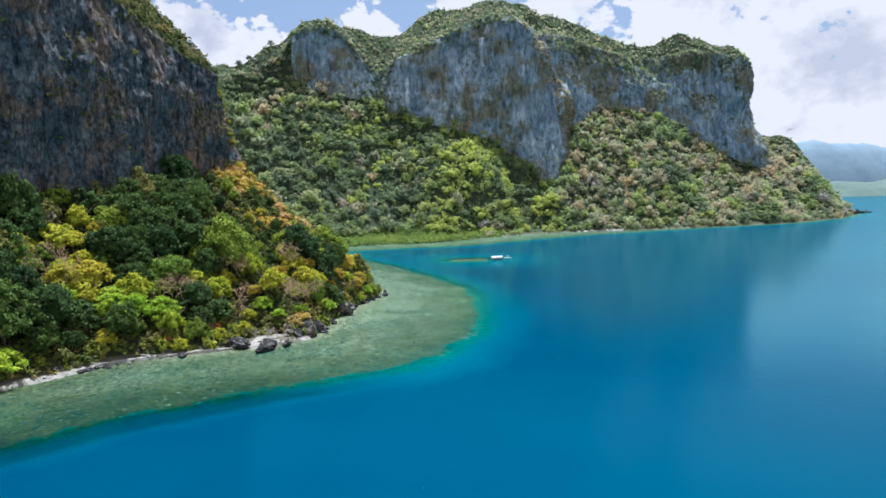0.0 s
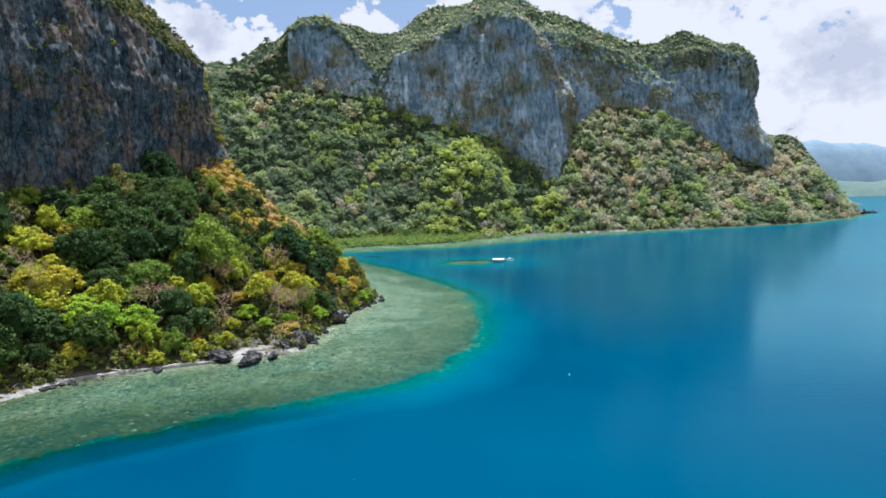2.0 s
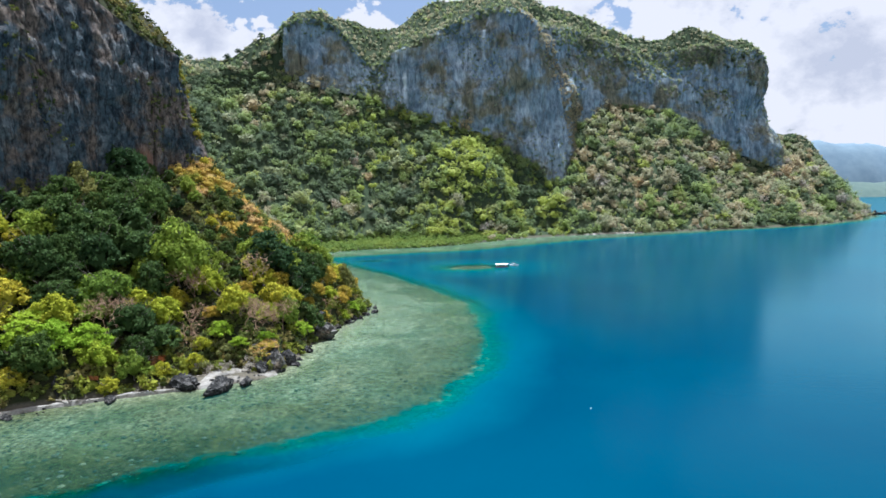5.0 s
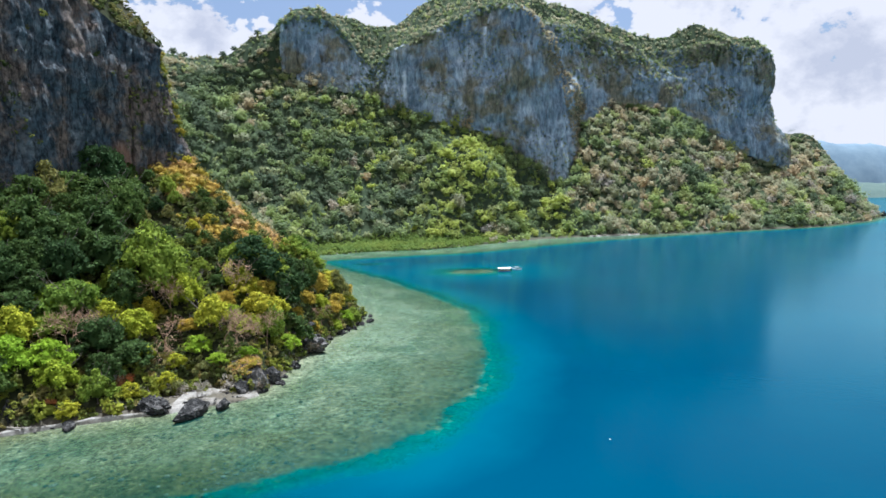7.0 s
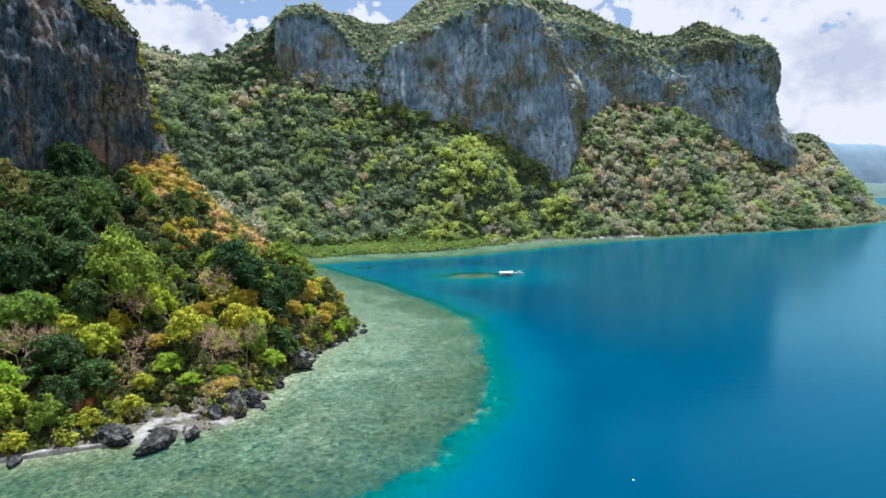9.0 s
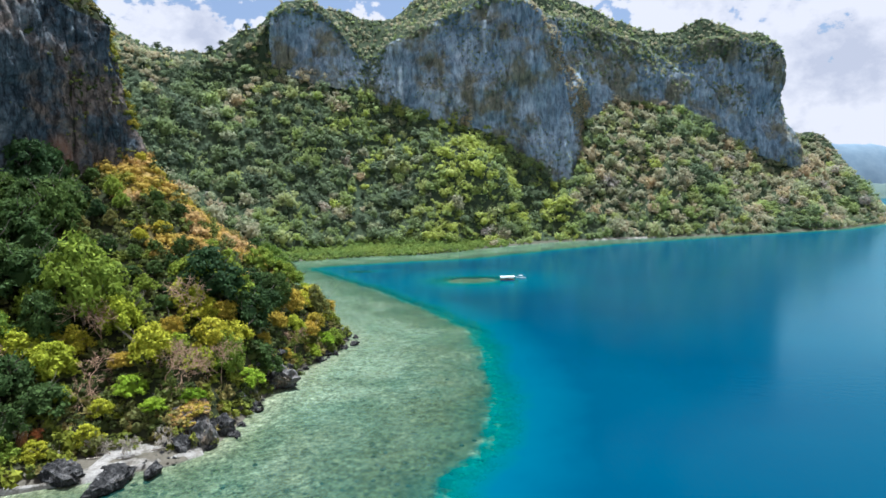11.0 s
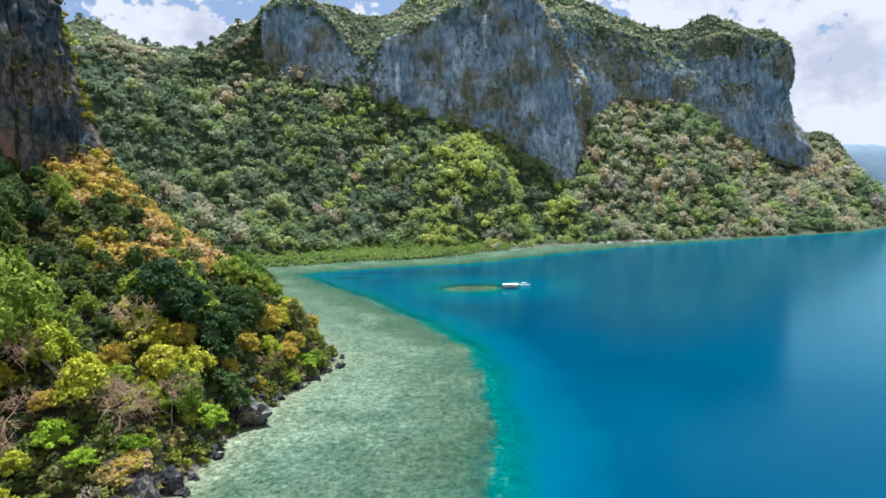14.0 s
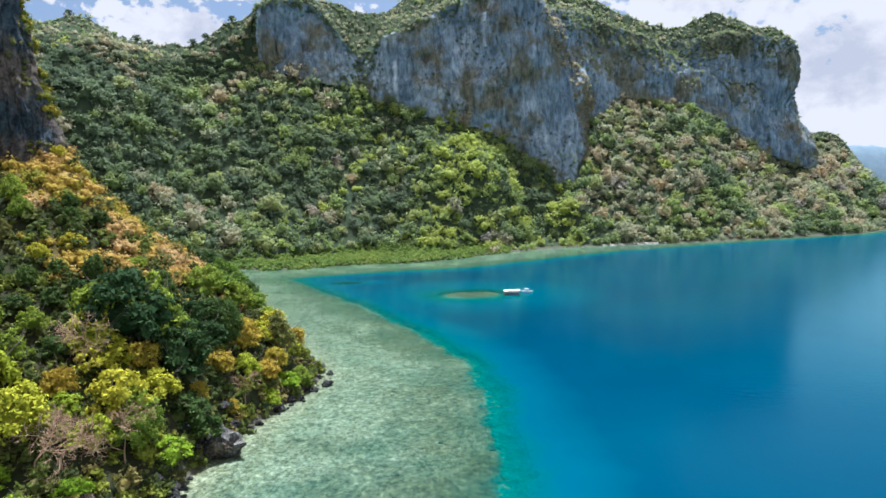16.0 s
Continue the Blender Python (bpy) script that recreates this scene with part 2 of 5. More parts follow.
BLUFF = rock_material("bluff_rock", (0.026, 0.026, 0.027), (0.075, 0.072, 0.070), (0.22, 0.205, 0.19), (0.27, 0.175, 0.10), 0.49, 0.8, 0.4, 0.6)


def ground_material(name, a, b_, sand):
    """Forest floor with dry litter; bare coral sand at the waterline."""
    m, n, l, b = material(name)
    t = noise_node(n, l, 0.12, 6, 0.65)
    r = ramp(n, [(0.35, a), (0.65, b_)])
    l.new(t.outputs[0], r.inputs[0])
    g = n.new("ShaderNodeNewGeometry")
    s = n.new("ShaderNodeSeparateXYZ")
    l.new(g.outputs["Position"], s.inputs[0])
    wob = n.new("ShaderNodeMath")
    wob.operation = "MULTIPLY_ADD"
    l.new(t.outputs[0], wob.inputs[0])
    wob.inputs[1].default_value = 1.6
    l.new(s.outputs[2], wob.inputs[2])
    grain = noise_node(n, l, 1.4, 5, 0.7)
    sr = ramp(n, [(0.35, tuple(c * 0.72 for c in sand)), (0.6, sand)])
    l.new(grain.outputs[0], sr.inputs[0])
    parched = n.new("ShaderNodeAttribute")
    parched.attribute_name = "parched"
    straw = ramp(n, [(0.35, (0.20, 0.15, 0.045)), (0.6, (0.33, 0.22, 0.07))])
    l.new(grain.outputs[0], straw.inputs[0])
    soil = mixed(n, l, parched.outputs["Fac"], r.outputs[0], straw.outputs[0])
    col = mixed(n, l, stepped(n, l, wob.outputs[0], 1.9, 2.9), sr.outputs[0], soil)
    l.new(col, b.inputs["Base Color"])
    b.inputs["Roughness"].default_value, b.inputs["Specular IOR Level"].default_value = 0.95, 0.05
    bump(n, l, b, grain.outputs[0], 0.5, 0.3)
    return m


FLOOR_FAR = ground_material("hill_soil", (0.030, 0.044, 0.024), (0.052, 0.064, 0.034), (0.09, 0.085, 0.06))
FLOOR_NEAR = ground_material("headland_soil", (0.0204, 0.0272, 0.0110), (0.0467, 0.0425, 0.0221), (0.115, 0.10, 0.075))

# far leaf colours: extra blue and paleness imitate haze over the bay
HAZED_LEAF_STOPS = [(0.0, (0.143, 0.18, 0.115)), (0.22, (0.217, 0.268, 0.130)), (0.42, (0.32, 0.38, 0.128)), (0.58, (0.45, 0.49, 0.112)),
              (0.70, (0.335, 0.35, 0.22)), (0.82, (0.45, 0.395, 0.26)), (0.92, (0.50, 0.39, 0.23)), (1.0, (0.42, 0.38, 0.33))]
# bushes close by: same stops, darker and far less blue, without the haze
BUSH_STOPS = [(p, tuple(c * k for c, k in zip(col, (0.47, 0.46, 0.24)))) for p, col in HAZED_LEAF_STOPS]
# strong translucency lifts the dark gaps, as haze would
LEAF_FAR = leaf_material("hazed_far_foliage", HAZED_LEAF_STOPS, "tint", through=0.62, spread=0.12)
LEAF_MANGROVE = leaf_material("mangrove_foliage", [(0.0, (0.13, 0.20, 0.055)), (0.5, (0.20, 0.265, 0.06)), (1.0, (0.28, 0.32, 0.075))], "tint", through=0.45, spread=0.3)
LEAF_SADDLE = leaf_material("ridge_foliage", [(0.0, (0.09, 0.125, 0.08)), (1.0, (0.14, 0.17, 0.10))], "random", through=0.3, spread=0.3)
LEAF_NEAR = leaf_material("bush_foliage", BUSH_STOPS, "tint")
LEAF_DARK = leaf_material("dark_foliage", [(0, (0.034, 0.064, 0.024)), (1, (0.092, 0.136, 0.032))], "random", spread=1.0)
LEAF_MID = leaf_material("green_foliage", [(0, (0.115, 0.185, 0.030)), (1, (0.24, 0.29, 0.036))], "random", spread=1.0)
LEAF_LIME = leaf_material("lime_foliage", [(0, (0.22, 0.34, 0.022)), (1, (0.32, 0.40, 0.028))], "random", spread=0.6)
LEAF_GOLD = leaf_material("golden_foliage", [(0, (0.27, 0.33, 0.026)), (0.5, (0.37, 0.375, 0.028)), (1, (0.44, 0.375, 0.036))], "random", spread=1.0)
LEAF_AMBER = leaf_material("amber_foliage", [(0, (0.36, 0.29, 0.035)), (1, (0.43, 0.305, 0.045))], "random", spread=1.0)
LEAF_GREY = leaf_material("olive_foliage", [(0, (0.125, 0.145, 0.036)), (1, (0.215, 0.195, 0.06))], "random")
DRY = leaf_material("dry_scrub", [(0, (0.11, 0.14, 0.018)), (0.22, (0.28, 0.24, 0.028)), (0.45, (0.42, 0.295, 0.052)), (0.7, (0.43, 0.27, 0.085)), (1, (0.44, 0.30, 0.14))], "tint", 0.8, 0.25, 0.35)
BARK = plain_material("bark", (0.14, 0.11, 0.085), 0.9, 0.35, 3.0)
DEADWOOD = plain_material("dead_wood", (0.35, 0.215, 0.13), 0.9, 0.3, 3.0)
SILVER = plain_material("bleached_wood", (0.34, 0.29, 0.23), 0.9, 0.25, 3.0)
CORAL = leaf_material("coral", [(0, (0.025, 0.036, 0.022)), (0.6, (0.05, 0.062, 0.038)), (1, (0.10, 0.11, 0.075))], "tint", 0.9, 0.0)
RUST = leaf_material("rusty_leaves", [(0, (0.40, 0.14, 0.05)), (1, (0.48, 0.20, 0.08))], "random", 0.8, 0.2)

# ---------------------------------------------------------------- plan of the bay (metres)
HEAD_SHORE = [(-175, 100), (-116, 158), (-99.5, 180), (-82, 190), (-59, 199.5), (-45, 211), (-42, 250), (-36, 278), (-31, 300), (-38, 320), (-71, 396), (-105, 482), (-150, 572)]
BAY_SHORE = [(-175, 580), (-157, 588), (-128, 575), (-115, 571), (-100, 574), (-85, 581), (-65, 592), (-44, 596), (-2, 608), (57, 657), (95, 683), (120, 694),
             (150, 703), (195, 712), (235, 720), (300, 735), (365, 757), (424, 775), (475, 812), (503, 834), (530, 855), (580, 910), (622, 955)]
REEF_EDGE = [(-170, 75), (-115, 106), (-87, 122), (-76, 134), (-64, 142), (-42, 156), (-14, 171), (-1, 187), (8, 212), (13, 240), (13, 288), (10, 318), (-8, 362), (-39, 427), (-75, 493), (-93, 520),
             (-53, 537), (-18, 550), (23, 558), (53, 582), (102, 618), (152, 650), (240, 690), (310, 718), (430, 762), (490, 806), (545, 850), (600, 910), (640, 955)]
ISLET = (18, 442)  # centre of the patch of coral by the raft


def sea_depth(x, y):
    """Depth of the bottom below the surface."""
    p = np.stack([x, y, 0 * x], -1)
    wob = fbm(p / 14, 4) * 3.0 + fbm(p / 3.5 + 9, 3) * 2.4
    s = seg_dist(x, y, REEF_EDGE)
    reef = inside(x, y, REEF_EDGE + [(700, 1100), (-700, 1100), (-700, 60)])
    s = np.where(reef, s, -s) + wob
    flat = 1.15 + 0.40 * fbm(p / 9 + 4, 4) + 0.25 * fbm(p / 2.2, 2)
    steep = 1.0 * np.clip((166 - y) / 25, 0, 1) * np.clip((5 - x) / 20, 0, 1)  # a wall on the seaward side
    s = np.where(s < 0, s - steep * np.clip(-s, 0, 7), s)
    d = np.where(s > 0, flat + 0.8 * np.exp(-np.maximum(s, 0) / 4), 2.6 + 0.55 * np.minimum(np.maximum(-s, 0), 4.5) + 2.0 * np.clip(-s - 4.5, 0, 9) + 1.7 * np.maximum(-s - 13.5, 0))
    shore = np.minimum(seg_dist(x, y, HEAD_SHORE), seg_dist(x, y, BAY_SHORE))
    d = np.minimum(d, 0.12 + shore * 0.11 + np.maximum(shore - 12, 0) * 5)
    e = np.hypot((x - ISLET[0]) / 17, (y - ISLET[1]) / 14) + wob * 0.035
    d = np.minimum(d, 1.2 + 0.6 * fbm(p / 3, 3) + np.maximum(e - 0.72, 0) * 11)
    e2 = np.hypot((x + 51) / 13, (y - 494) / 6) + wob * 0.05
    d = np.minimum(d, 4.6 + np.maximum(e2 - 0.6, 0) * 16)
    return np.clip(d, 0.1, 70)


def sea_axes():
    xs = np.concatenate([-np.geomspace(6000, 210, 12)[:-1], np.arange(-200, -130, 5.0), np.arange(-130, 40, 1.9), np.arange(40, 70, 3.0), np.arange(72, 660, 11), np.geomspace(672, 7000, 14)])
    ys = np.concatenate([-np.geomspace(3000, 60, 8)[:-1], np.arange(-50, 70, 15), np.arange(70, 330, 2.0), np.arange(330, 520, 2.8), np.arange(520, 740, 4.4), np.arange(744, 980, 9), np.geomspace(990, 4950, 12)])
    return xs, ys


def water_material():
    """Clear shallow water over the reef, scattering blue where it is deep."""
    m, n, l, b = material("sea_water")
    n.remove(b)
    a = n.new("ShaderNodeAttribute")
    a.attribute_name = "depth"
    k = n.new("ShaderNodeMath")
    k.operation = "MULTIPLY"
    k.inputs[1].default_value = -0.155
    lumps = noise_node(n, l, 0.42, 5, 0.66)  # knobs of coral along the rim
    rise = stepped(n, l, a.outputs["Fac"], 1.5, 3.2)
    fall = stepped(n, l, a.outputs["Fac"], 13.0, 6.0)
    rim = n.new("ShaderNodeMath")
    rim.operation = "MULTIPLY"
    l.new(rise, rim.inputs[0])
    l.new(fall, rim.inputs[1])
    lump = n.new("ShaderNodeMapRange")
    lump.clamp = False
    for slot, v in zip((1, 2, 3, 4), (0.35, 0.65, -1.6, 3.8)):
        lump.inputs[slot].default_value = v
    l.new(lumps.outputs[0], lump.inputs[0])
    deeper = n.new("ShaderNodeMath")
    deeper.operation = "MULTIPLY_ADD"
    l.new(lump.outputs[0], deeper.inputs[0])
    l.new(rim.outputs[0], deeper.inputs[1])
    l.new(a.outputs["Fac"], deeper.inputs[2])
    floor_ = n.new("ShaderNodeMath")
    floor_.operation = "MAXIMUM"
    floor_.inputs[1].default_value = 0.2
    l.new(deeper.outputs[0], floor_.inputs[0])
    pure = n.new("ShaderNodeAttribute")  # clear water in front of the dark reef wall
    pure.attribute_name = "clarity"
    thin = n.new("ShaderNodeMath")
    thin.operation = "MULTIPLY_ADD"
    l.new(pure.outputs["Fac"], thin.inputs[0])
    thin.inputs[1].default_value, thin.inputs[2].default_value = -0.85, 1.0
    haze = n.new("ShaderNodeMath")
    haze.operation = "MULTIPLY"
    l.new(floor_.outputs[0], haze.inputs[0])
    l.new(thin.outputs[0], haze.inputs[1])
    l.new(haze.outputs[0], k.inputs[0])
    clear = n.new("ShaderNodeMath")
    clear.operation = "EXPONENT"
    l.new(k.outputs[0], clear.inputs[0])
    hue = n.new("ShaderNodeMapRange")
    hue.inputs[1].default_value, hue.inputs[2].default_value = 4.0, 15.0
    l.new(a.outputs["Fac"], hue.inputs[0])
    drift = noise_node(n, l, 0.011, 4, 0.55)
    deep = ramp(n, [(0.35, (0.0000, 0.0305, 0.0665)), (0.65, (0.0000, 0.0405, 0.0775))])
    l.new(drift.outputs[0], deep.inputs[0])
    open_sea = n.new("ShaderNodeMapRange")
    open_sea.inputs[1].default_value, open_sea.inputs[2].default_value = 13.0, 40.0
    l.new(a.outputs["Fac"], open_sea.inputs[0])
    blue = mixed(n, l, open_sea.outputs[0], (0.0000, 0.070, 0.112), deep.outputs[0])
    body = mixed(n, l, hue.outputs[0], (0.0000, 0.095, 0.094), blue)
    scatter = n.new("ShaderNodeBsdfDiffuse")
    l.new(body, scatter.inputs[0])
    see = n.new("ShaderNodeBsdfTransparent")
    through_ = n.new("ShaderNodeMapRange")  # red is soaked up first on the way down
    through_.inputs[2].default_value = 15.0
    l.new(floor_.outputs[0], through_.inputs[0])
    soak = ramp(n, [(0.0, (0.98, 0.99, 0.96)), (0.08, (0.90, 0.975, 0.94)), (0.15, (0.75, 0.95, 0.90)), (0.24, (0.36, 0.88, 0.85)), (0.42, (0.10, 0.72, 0.74)), (0.75, (0.01, 0.5, 0.6)), (1.0, (0.0, 0.36, 0.5))])
    l.new(through_.outputs[0], soak.inputs[0])
    l.new(soak.outputs[0], see.inputs[0])
    under = n.new("ShaderNodeMixShader")
    l.new(clear.outputs[0], under.inputs[0])
    l.new(scatter.outputs[0], under.inputs[1])
    l.new(see.outputs[0], under.inputs[2])
    swell = noise_node(n, l, 0.35, 4, 0.6, (1.0, 1.5, 1.0))
    ripple = noise_node(n, l, 2.2, 3, 0.6)
    add = n.new("ShaderNodeMath")
    add.operation = "MULTIPLY_ADD"
    l.new(ripple.outputs[0], add.inputs[0])
    add.inputs[1].default_value = 0.25
    l.new(swell.outputs[0], add.inputs[2])
    bp = n.new("ShaderNodeBump")
    bp.inputs["Strength"].default_value, bp.inputs["Distance"].default_value = 0.3, 0.14
    l.new(add.outputs[0], bp.inputs["Height"])
    shine = n.new("ShaderNodeBsdfGlossy")
    shine.inputs["Roughness"].default_value = 0.15
    shine.inputs[0].default_value = (0.50, 0.90, 0.93, 1)
    l.new(bp.outputs[0], shine.inputs["Normal"])
    fr = n.new("ShaderNodeFresnel")
    fr.inputs[0].default_value = 1.33
    l.new(bp.outputs[0], fr.inputs["Normal"])
    top = n.new("ShaderNodeMixShader")
    # little mirror when looked down on, much at a grazing glance
    gloss = ramp(n, [(0.022, (0, 0, 0)), (0.05, (0.026, 0.026, 0.026)), (0.11, (0.062, 0.062, 0.062)), (0.20, (0.12, 0.12, 0.12)), (0.36, (0.37, 0.37, 0.37)), (1.0, (0.43, 0.43, 0.43))])
    l.new(fr.outputs[0], gloss.inputs[0])
    l.new(gloss.outputs[0], top.inputs[0])
    l.new(under.outputs[0], top.inputs[1])
    l.new(shine.outputs[0], top.inputs[2])
    l.new(top.outputs[0], n["Material Output"].inputs[0])
    return m


def seabed_material():
    m, n, l, b = material("coral_flat")
    big = noise_node(n, l, 0.05, 5, 0.6)
    fine = noise_node(n, l, 1.9, 7, 0.74, (1.0, 0.8, 1.0))
    zone = n.new("ShaderNodeAttribute")  # live coral outside, rubble and sand inside
    zone.attribute_name = "zone"
    where = n.new("ShaderNodeMath")
    where.operation = "MULTIPLY_ADD"
    l.new(big.outputs[0], where.inputs[0])
    where.inputs[1].default_value = 0.62
    l.new(zone.outputs["Fac"], where.inputs[2])
    r = ramp(n, [(0.30, (0.014, 0.018, 0.012)), (0.48, (0.042, 0.042, 0.014)), (0.70, (0.074, 0.075, 0.034)), (0.92, (0.128, 0.131, 0.082)), (1.0, (0.20, 0.198, 0.138))])
    l.new(where.outputs[0], r.inputs[0])
    fr = ramp(n, [(0.38, (0.52, 0.54, 0.50)), (0.50, (0.96, 0.96, 0.96)), (0.64, (1.60, 1.58, 1.54))])
    l.new(fine.outputs[0], fr.inputs[0])
    col = mixed(n, l, 1.0, r.outputs[0], fr.outputs[0], "MULTIPLY")
    drift = noise_node(n, l, 0.28, 5, 0.7)  # drifts of rubble and weed
    dr = ramp(n, [(0.36, (0.76, 0.75, 0.64)), (0.52, (1.0, 1.0, 0.97)), (0.66, (1.22, 1.22, 1.22))])
    l.new(drift.outputs[0], dr.inputs[0])
    col = mixed(n, l, 1.0, col, dr.outputs[0], "MULTIPLY")
    clods = noise_node(n, l, 0.8, 4, 0.6, (1.0, 0.85, 1.0))  # coral clods and sand pockets
    cr = ramp(n, [(0.36, (0.50, 0.53, 0.50)), (0.46, (0.92, 0.93, 0.90)), (0.56, (1.05, 1.05, 1.05)), (0.66, (1.5, 1.48, 1.45))])
    l.new(clods.outputs[0], cr.inputs[0])
    col = mixed(n, l, 1.0, col, cr.outputs[0], "MULTIPLY")
    l.new(col, b.inputs["Base Color"])
    b.inputs["Roughness"].default_value = 1.0
    b.inputs["Specular IOR Level"].default_value = 0.0
    bump(n, l, b, fine.outputs[0], 0.35, 0.4)
    return m


def build_sea():
    xs, ys = sea_axes()
    X, Y = np.meshgrid(xs, ys)
    D = sea_depth(X.ravel(), Y.ravel())
    v = np.stack([X.ravel(), Y.ravel(), 0 * D], 1)
    f = grid_faces(len(ys), len(xs))
    me = mesh_of("water", v, f, D, True, "depth")
    me.materials.append(water_material())
    tagged(new("water", me), "calm clear blue sea, turquoise over the coral reef", "sea", kind="structure")
    v2 = v.copy()
    v2[:, 2] = -0.3 * D  # seen at a slant, water looks a third as deep
    x, y = v[:, 0], v[:, 1]
    away = seg_dist(x, y, REEF_EDGE)
    seaward = np.clip((172 - y) / 22, 0, 1) * np.clip((5 - x) / 20, 0, 1)
    on_reef = inside(x, y, REEF_EDGE + [(700, 1100), (-700, 1100), (-700, 60)])
    at = me.attributes.new("clarity", "FLOAT", "POINT")
    clear = seaward * np.where(on_reef, np.clip(1 - away / 10, 0, 1) * 0.7, np.clip(2.1 - away / 9, 0, 1))
    zone = 0.21 - 0.07 * np.clip((y - 500) / 60, 0, 1) + 0.22 * np.clip(away / 28, 0, 1) + 0.28 * np.clip((y - 150) / 130, 0, 1) - 0.18 * seaward * np.clip(1.4 - away / 22, 0, 1) + 0.34 * ~on_reef * (1 - seaward) * np.clip((530 - y) / 40, 0, 1) + 0.22 * np.exp(-seg_dist(x, y, HEAD_SHORE[3:11]) / 4)
    zone = zone - 0.5 * (np.hypot((x - ISLET[0]) / 17, (y - ISLET[1]) / 14) < 0.74)
    zone = zone - 0.8 * (np.hypot((x + 51) / 13, (y - 494) / 6) < 1.0)  # a bed of seagrass
    at.data.foreach_set("value", np.maximum(clear, 0.9 * np.clip(2.2 - 2 * np.hypot((x + 51) / 13, (y - 494) / 6), 0, 1)).astype(np.float32))
    me = mesh_of("seabed", v2, f, zone, True, "zone")
    me.materials.append(seabed_material())
    tagged(new("seabed", me), "pale green coral reef flat under shallow water", "reef", kind="structure")


build_sea()

# ---------------------------------------------------------------- land: shore, foot of the cliffs, middle, brow, crest
FAR_FOOT = [(-335, 590, 128), (-280, 640, 138), (-240, 752, 155), (-197, 785, 182), (-171, 790, 181), (-123, 790, 166), (-81, 800, 160), (-52, 800, 141), (-6, 792, 128), (56, 782, 107),
            (107, 780, 69), (144, 784, 52), (191, 858, 139), (268, 880, 145), (321, 885, 132), (372, 895, 100), (425, 905, 80), (463, 905, 67), (490, 965, 100), (506, 978, 100), (525, 960, 90), (566, 955, 43), (622, 965, 2)]
FAR_MID = [(-350, 615, 155), (-297, 668, 165), (-250, 764, 174), (-198, 790, 198), (-174, 797, 218), (-123, 798, 207), (-80, 805, 179), (-51, 808, 183), (-5, 803, 188), (58, 795, 185),
           (114, 797, 170), (158, 812, 168), (185, 868, 195), (263, 890, 189), (316, 905, 182), (374, 912, 174), (419, 914, 158), (449, 925, 159), (472, 980, 135), (500, 985, 114), (532, 972, 98), (571, 965, 50), (628, 975, 3)]
FAR_BROW = [(-365, 640, 180), (-316, 698, 194), (-259, 775, 190), (-198, 795, 215), (-171, 802, 251), (-124, 808, 248), (-80, 812, 201), (-51, 815, 217), (-4, 815, 238), (61, 818, 265),
            (101, 812, 260), (123, 830, 250), (172, 880, 256), (252, 905, 232), (302, 925, 231), (371, 925, 241), (417, 920, 230), (440, 925, 228), (460, 985, 180), (492, 995, 126), (539, 985, 106), (575, 975, 58), (634, 985, 4)]
FAR_CREST = [(-385, 705, 205), (-338, 748, 222), (-266, 795, 207), (-201, 815, 242), (-161, 818, 264), (-127, 835, 267), (-71, 870, 256), (-40, 880, 269), (-3, 880, 288), (70, 860, 295),
             (111, 850, 285), (127, 855, 281), (169, 905, 284), (260, 935, 258), (303, 945, 254), (349, 945, 266), (403, 945, 252), (435, 950, 244), (452, 1000, 222), (486, 1003, 132), (544, 1000, 118), (585, 1000, 73), (640, 1000, 5)]
FAR_FLAT = [0.1, 0.1, 0.12, 0.16, 0.2, 0.24, 0.27, 0.27, 0.25, 0.2, 0.08, 0.04] + [0.02] * 11  # level coastal strip, share of the way to the foot

NEAR_FOOT = [(-185, 165, 40), (-150, 200, 41), (-134, 225, 43), (-122, 248, 45), (-115, 271, 49), (-106, 283, 55), (-92.5, 295, 60), (-100, 304, 60), (-115, 330, 54), (-131, 362, 46), (-160, 420, 42), (-190, 480, 34), (-240, 560, 40)]
NEAR_MID = [(-185, 168, 95), (-149, 203, 92), (-133, 227, 92), (-122, 251, 90), (-114, 273, 88), (-106, 285, 84), (-98, 296.5, 80), (-107, 305, 78), (-122, 332, 74), (-137, 364, 70), (-168, 420, 62), (-200, 478, 48), (-255, 560, 50)]
NEAR_BROW = [(-187, 172, 145), (-150, 208, 140), (-135, 233, 134), (-126, 257, 125), (-117, 278, 115), (-110, 287, 108), (-102.5, 298, 104), (-113, 307, 102), (-127, 335, 98), (-142, 367, 92), (-176, 420, 80), (-210, 476, 60), (-270, 560, 60)]
NEAR_CREST = [(-215, 190, 178), (-180, 226, 172), (-165, 252, 166), (-150, 276, 160), (-140, 292, 150), (-135, 299, 143), (-134, 307, 139), (-140, 322, 130), (-155, 345, 120), (-170, 372, 112), (-203, 415, 98), (-230, 460, 82), (-290, 540, 80)]
NEAR_FLAT = [0.02, 0.03, 0.03, 0.03, 0.13, 0.05, 0.02, 0.02, 0.02, 0.02, 0.03, 0.05, 0.08]


